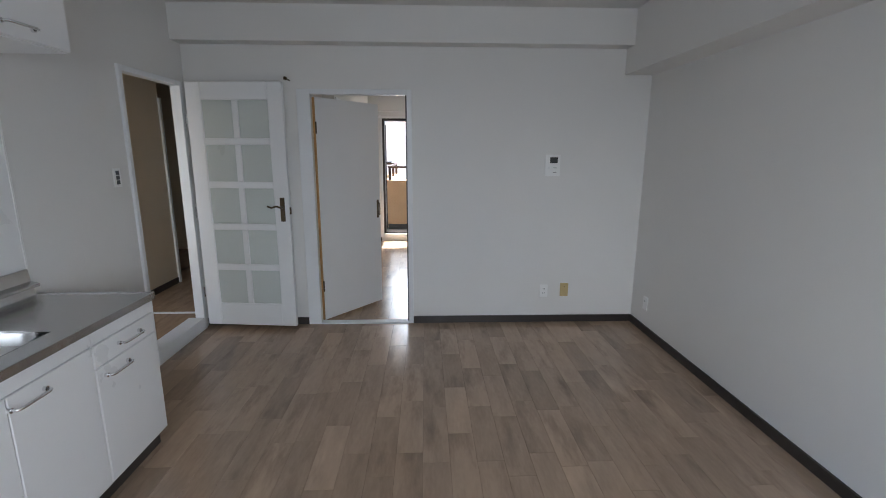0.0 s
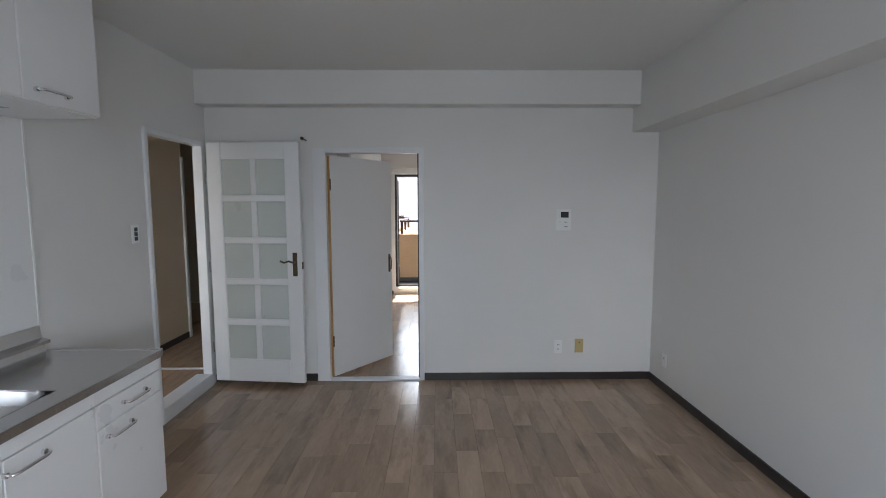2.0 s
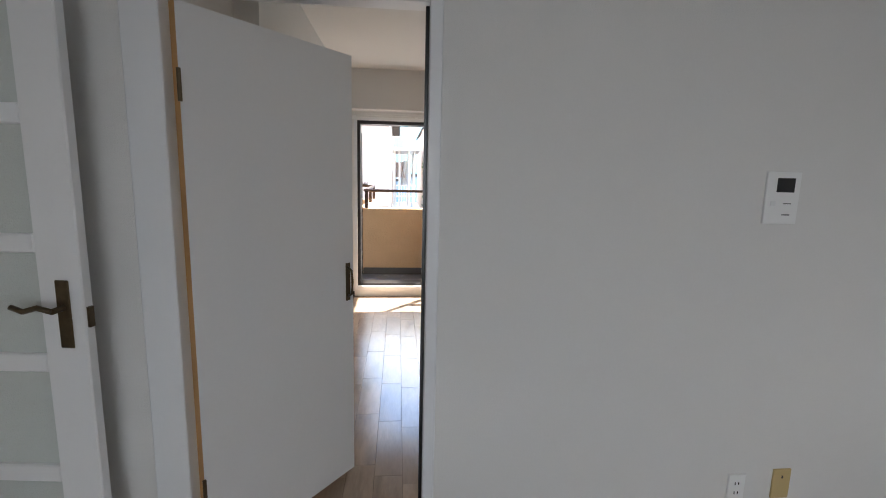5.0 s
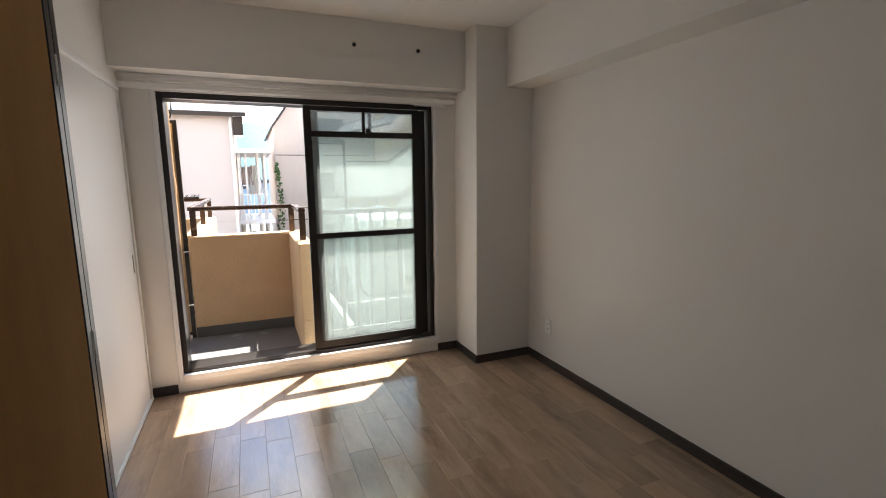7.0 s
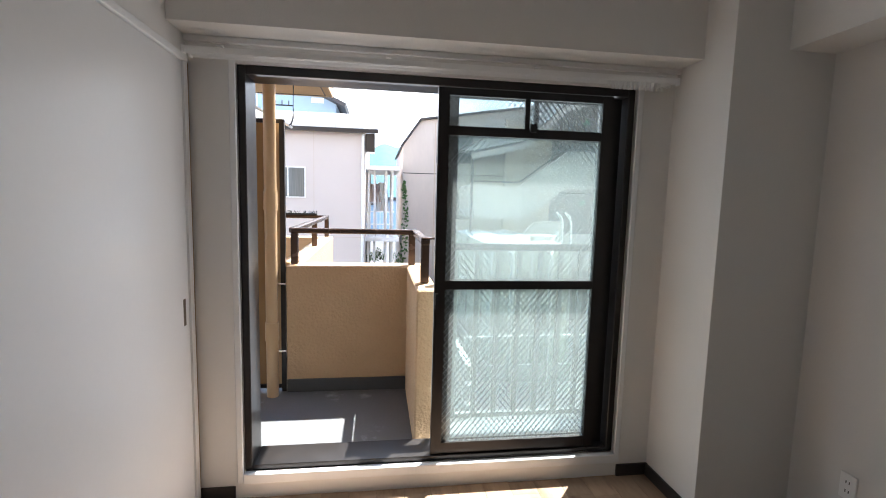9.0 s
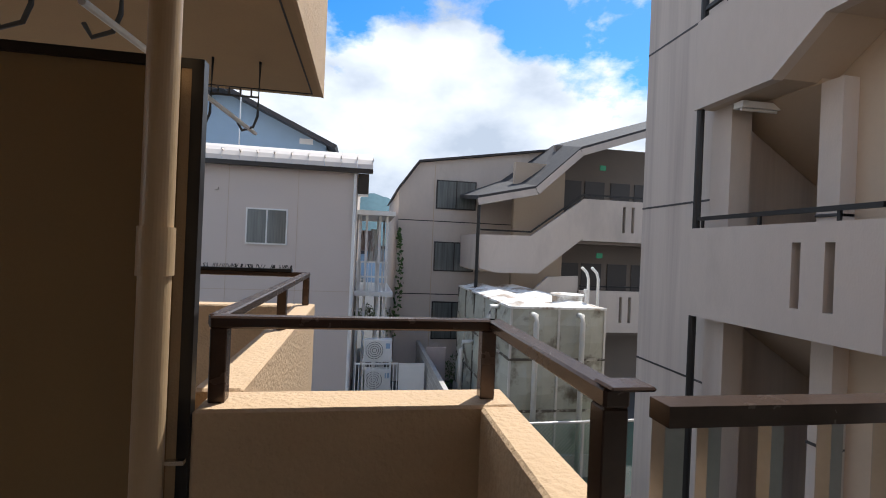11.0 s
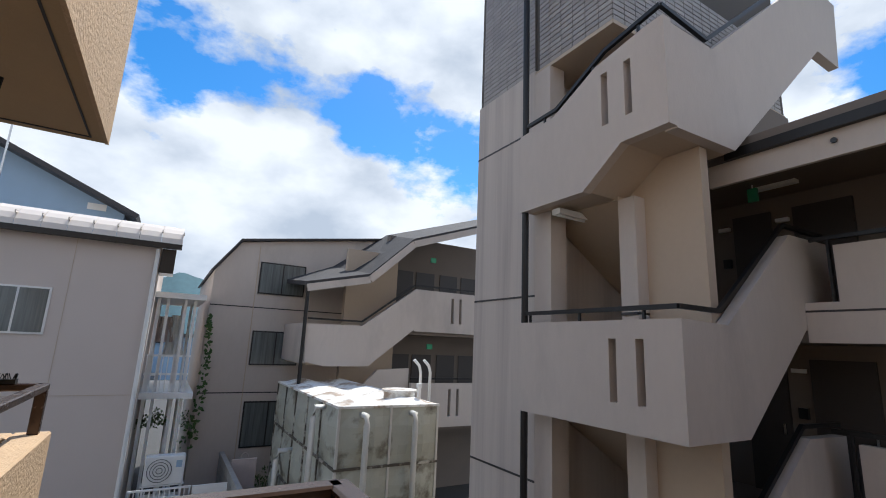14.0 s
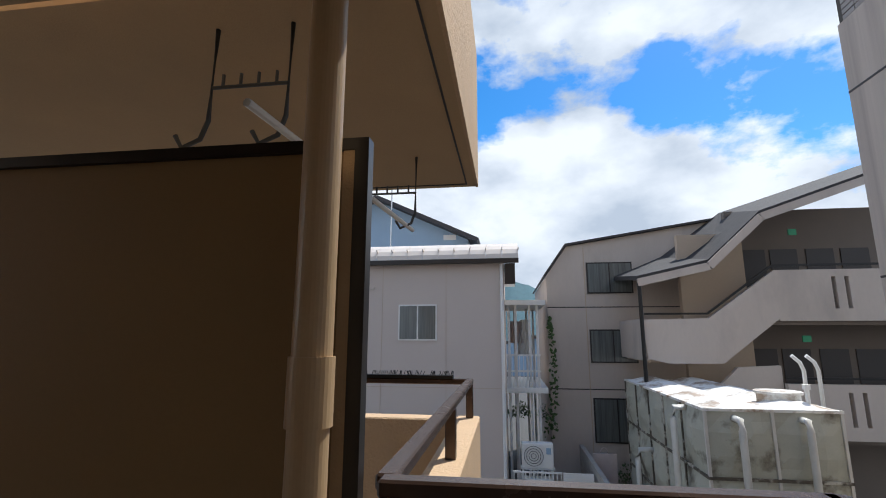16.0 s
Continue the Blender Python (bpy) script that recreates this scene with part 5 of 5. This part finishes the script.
def air_conditioner(x, y, z):
    a = thing("outdoor_air_conditioner", (x, y, z), "cream outdoor air conditioner unit with fan grille", "air conditioner", "outdoor units")
    boxpart("casing", (x - 0.4, x + 0.4, y, y + 0.3, z, z + 0.6), M_WPAINT, a, "", 0.015)
    bm = bmesh.new()
    for r in (0.06, 0.12, 0.18, 0.24):
        tube(bm, [(x - 0.1 + r * math.cos(2 * math.pi * k / 20), y - 0.015, z + 0.3 + r * math.sin(2 * math.pi * k / 20)) for k in range(21)], 0.007, 5)
    part("fan_grille", bm, M_GREYBASE, a)
    boxpart("badge", (x + 0.22, x + 0.34, y - 0.004, y, z + 0.35, z + 0.5), M_BLUE, a)
    return a


air_conditioner(0.55, 17.1, -1.75)
air_conditioner(0.55, 17.1, -2.6)
boxst = thing("unit_stand", (0.55, 17.2, GZ), "white steel stand under the outdoor units", "stand")
for x in (0.18, 0.92):
    boxpart("leg", (x - 0.02, x + 0.02, 17.1, 17.4, GZ, -1.77), M_WPAINT, boxst)
for z in (-2.63, -1.78):
    boxpart("shelf", (0.12, 0.98, 17.1, 17.4, z, z + 0.025), M_WPAINT, boxst)


def fence():
    f = thing("white_fence", (0.85, 16.7, GZ), "low white metal fence with a solid gate panel", "fence")
    for z in (GZ + 0.1, -1.75):
        boxpart("fence_rail", (-0.09, 1.1, 16.68, 16.72, z, z + 0.04), M_WPAINT, f)
    for i in range(13):
        x = -0.06 + i * 0.095
        boxpart("picket", (x - 0.011, x + 0.011, 16.69, 16.71, GZ + 0.02, -1.72), M_WPAINT, f)
    boxpart("gate_panel", (1.13, 1.85, 16.68, 16.72, GZ + 0.05, -1.72), M_WPAINT, f)
    return f


fence()


def chain_fence():
    f = thing("chain_link_fence", (4.2, 11.8, GZ), "green chain-link fence with a pale top rail", "fence")
    x0, x1, z1 = 2.2, 6.2, -1.6
    bm = bmesh.new()
    tube(bm, [(x0, 11.8, z1), (x1, 11.9, z1)], 0.025)
    part("top_rail", bm, M_PVC, f, "pale steel top rail")
    for i in range(3):
        x = x0 + (x1 - x0) * i / 2
        bm = bmesh.new()
        tube(bm, [(x, 11.8 + 0.05 * i, GZ), (x, 11.8 + 0.05 * i, z1)], 0.025)
        part("post", bm, M_PVC, f)
    bm = bmesh.new()
    h = z1 - GZ - 0.05
    n = int((x1 - x0 + h) / 0.075)
    for i in range(n):
        for flip in (0, 1):
            a = x0 - h + i * 0.075
            p0, p1 = max(a, x0), min(a + h, x1)
            if p1 - p0 < 0.02:
                continue
            za, zb = GZ + 0.03 + (p0 - a), GZ + 0.03 + (p1 - a)
            if flip:
                p0, p1 = x0 + x1 - p0, x0 + x1 - p1
            bar(bm, (p0, 11.8 + 0.1 * (p0 - x0) / (x1 - x0), za), (p1, 11.8 + 0.1 * (p1 - x0) / (x1 - x0), zb), 0.006, 0.006)
    part("wire_mesh", bm, M_WIRE, f, "green coated wire mesh")
    return f


M_WIRE = material("green_coated_wire", (0.03, 0.16, 0.11), 0.5)
chain_fence()
sp = thing("leaning_board", (2.4, 18.2, GZ), "tan folded board with a rope loop", "board")
boxpart("board", (2.09, 2.72, 18.17, 18.23, GZ, -1.58), M_CLOTH, sp, "", 0.01)
bm = bmesh.new()
tube(bm, [(2.4 + 0.1 * math.cos(k * 0.35), 18.2, -1.58 + 0.14 * math.sin(k * 0.35)) for k in range(10)], 0.014, 6)
part("rope_loop", bm, M_CLOTH, sp)


def block_wall():
    w = thing("block_wall", (2.0, 14, GZ), "grey concrete block boundary wall", "wall", "", "structure")
    bm = bmesh.new()
    box(bm, -0.06, 0.06, 0, 0.388, 0, 0.19, 0.004)
    me = bpy.data.meshes.new("block")
    bm.to_mesh(me)
    bm.free()
    me.materials.append(M_BLOCK)
    for r in range(7):
        for c in range(26):
            o = new("block", me)
            o.location = (2.0, 10.2 + c * 0.395 + (0.2 if r % 2 else 0), GZ + r * 0.2)
            adopt(o, w)
    return w


block_wall()


def shed_roof():
    s = thing("shed", (0.5, 11.3, GZ), "small shed with a brown corrugated roof", "shed")
    bm = bmesh.new()
    n = 90
    for j, y in enumerate((10.3, 11.8)):
        for i in range(n + 1):
            bm.verts.new((-0.8 + 2.45 * i / n, y, -1.4 + 0.02 * math.sin(i * math.pi / 1.5) + 0.12 * j))
    bm.verts.ensure_lookup_table()
    for i in range(n):
        bm.faces.new((bm.verts[i], bm.verts[i + 1], bm.verts[n + 2 + i], bm.verts[n + 1 + i])).smooth = True
    bmesh.ops.solidify(bm, geom=bm.faces[:], thickness=0.01)
    part("roof", bm, M_SHED, s)
    for x in (-0.75, 1.6):
        for y in (10.4, 11.7):
            boxpart("post", (x - 0.03, x + 0.03, y - 0.03, y + 0.03, GZ, -1.42), M_RAIL, s)
    return s


shed_roof()


def blue_house():
    b = thing("blue_house", (-6, 29, GZ), "blue-grey house with a dark hipped roof edge", "building", "", "structure")
    bm = bmesh.new()
    prism(bm, [(-14, GZ), (-14, 6.6), (-6.3, 8.1), (-1.9, 6.1), (-1.9, GZ)], "y", 26, 33)
    part("wall", bm, M_BLUE, b)
    for p, q in (((-14.3, 6.55), (-6.3, 8.2)), ((-6.3, 8.2), (-1.4, 5.95))):
        bm = bmesh.new()
        bar(bm, (p[0], 29, p[1]), (q[0], 29, q[1]), 7.4, 0.18)
        part("roof", bm, M_DARKROOF, b)
    boxpart("attic_vent", (-3.1, -2.5, 25.97, 26, 6.1, 6.35), M_WPAINT, b)
    boxpart("window", (-8.6, -8.0, 25.97, 26, 5.6, 6.4), M_WPAINT, b)
    return b


blue_house()
an = thing("tv_antenna", (-5.2, 24.5, 4.4), "thin metal television antenna on a mast", "antenna")
bm = bmesh.new()
tube(bm, [(-5.2, 24.0, 3.6), (-5.2, 24.0, 8.6)], 0.03, 6)
part("mast", bm, M_STEEL, an)
bm = bmesh.new()
bar(bm, (-5.6, 24.0, 8.3), (-4.8, 24.0, 8.5), 0.03, 0.03)
for k in range(6):
    bar(bm, (-5.5 + 0.13 * k, 23.7, 8.32 + 0.03 * k), (-5.5 + 0.13 * k, 24.3, 8.32 + 0.03 * k), 0.015, 0.015)
part("array", bm, M_STEEL, an)


# ---- greenery and distance ----
def shrub(x, y, z, r, count, seed, label):
    rng = random.Random(seed)
    bm = bmesh.new()
    for i in range(count):
        d = Vector((rng.gauss(0, 1), rng.gauss(0, 1), abs(rng.gauss(0, 1)))).normalized() * r * rng.random() ** 0.4
        p = Vector((x, y, z)) + Vector((d.x, d.y, d.z * (0.9 + 0.3 * math.sin(5 * d.x))))
        s = rng.uniform(0.04, 0.09)
        q = Euler((rng.uniform(0, 6), rng.uniform(0, 6), rng.uniform(0, 6))).to_matrix()
        bm.faces.new([bm.verts.new(p + q @ Vector(v) * s) for v in ((-0.5, 0, 0), (0, -0.35, 0.1), (0.6, 0, 0), (0, 0.35, 0.1))])
    return tagged(obj("shrub", bm, M_LEAF), label, "shrub", "shrubs", "stuff")


shrub(2.9, 19.0, GZ, 0.95, 900, 11, "dark green shrub at the foot of the block")
shrub(0.1, 19.3, -0.85, 0.45, 350, 12, "bright green potted foliage below the balcony")
shrub(1.6, 21.5, -1.2, 0.8, 600, 13, "green bush beyond the white balcony")

bm = bmesh.new()
n = 60
ridge = []
for i in range(n + 1):
    x = -60 + 170 * i / n
    z = 33 * math.exp(-((x - 6) / 30) ** 2) + 16 * math.exp(-((x - 75) / 40) ** 2) + 10 * math.exp(-((x + 40) / 30) ** 2) + 1.2 * noise.noise(Vector((x * 0.15, 0, 0)))
    ridge.append((bm.verts.new((x, 300, z)), bm.verts.new((x, 250, GZ)), bm.verts.new((x, 380, GZ))))
for p, q in zip(ridge, ridge[1:]):
    bm.faces.new((p[1], q[1], q[0], p[0])).smooth = True
    bm.faces.new((p[0], q[0], q[2], p[2])).smooth = True
tagged(obj("backdrop_hill", bm, M_HILL), "hazy blue-green wooded hill", "hill", "", "structure")
for x0, x1, z1, y in ((0.2, 2.2, 1.2, 60), (-0.8, 0.9, 0.4, 70)):
    boxbg = thing("distant_house", ((x0 + x1) / 2, y, GZ), "distant low house seen through the gap", "building", "distant houses")
    boxpart("wall", (x0, x1 + 4, y, y + 6, GZ, z1), M_BLUE, boxbg)
    boxpart("roof", (x0 - 0.3, x1 + 4.3, y - 0.4, y + 6.4, z1, z1 + 0.4), M_DARKROOF, boxbg)

tiles(sb, 4.72, 9.49, 11.0, 6.01, 8.7, "x", 290)
tiles(sb, 4.74, 7.97, 9.47, 5.99, 8.7, "x", 240)
tiles(sb, 7.97, 4.74, 9.3, 5.99, 8.0, "y", 290)
# ---- floorboards ----
def floorboards(name, x0, x1, y0, y1, label, seed):
    rng = random.Random(seed)
    fl = thing(name, (x0, y0, 0), label, "floor", "", "structure")
    w, cache = 0.14, {}
    x = x0
    while x < x1 - 0.01:
        ww = min(w, x1 - x)
        y = y0 - rng.random() * 0.5
        while y < y1:
            a, b = max(y, y0), min(y + 0.52, y1)
            y += 0.52
            if b - a < 0.03:
                continue
            key = (round(b - a, 2), round(ww, 3))
            if key not in cache:
                bm = bmesh.new()
                box(bm, 0.0003, key[1] - 0.0003, 0.0003, key[0] - 0.0003, -0.012, 0, 0.001)
                me = bpy.data.meshes.new("plank")
                bm.to_mesh(me)
                bm.free()
                me.materials.append(M_PLANK)
                cache[key] = me
            o = new("plank", cache[key])
            o.location = (x, a, 0)
            adopt(o, fl)
        x += w
    return fl


floorboards("floor_kitchen", XL, XR, YB, 0.0, "oak-look wooden floorboards with dark grain", 3)
floorboards("floor_bedroom", -0.75, XR, 0.0, YW, "oak-look wooden floorboards with a soft sheen", 5)
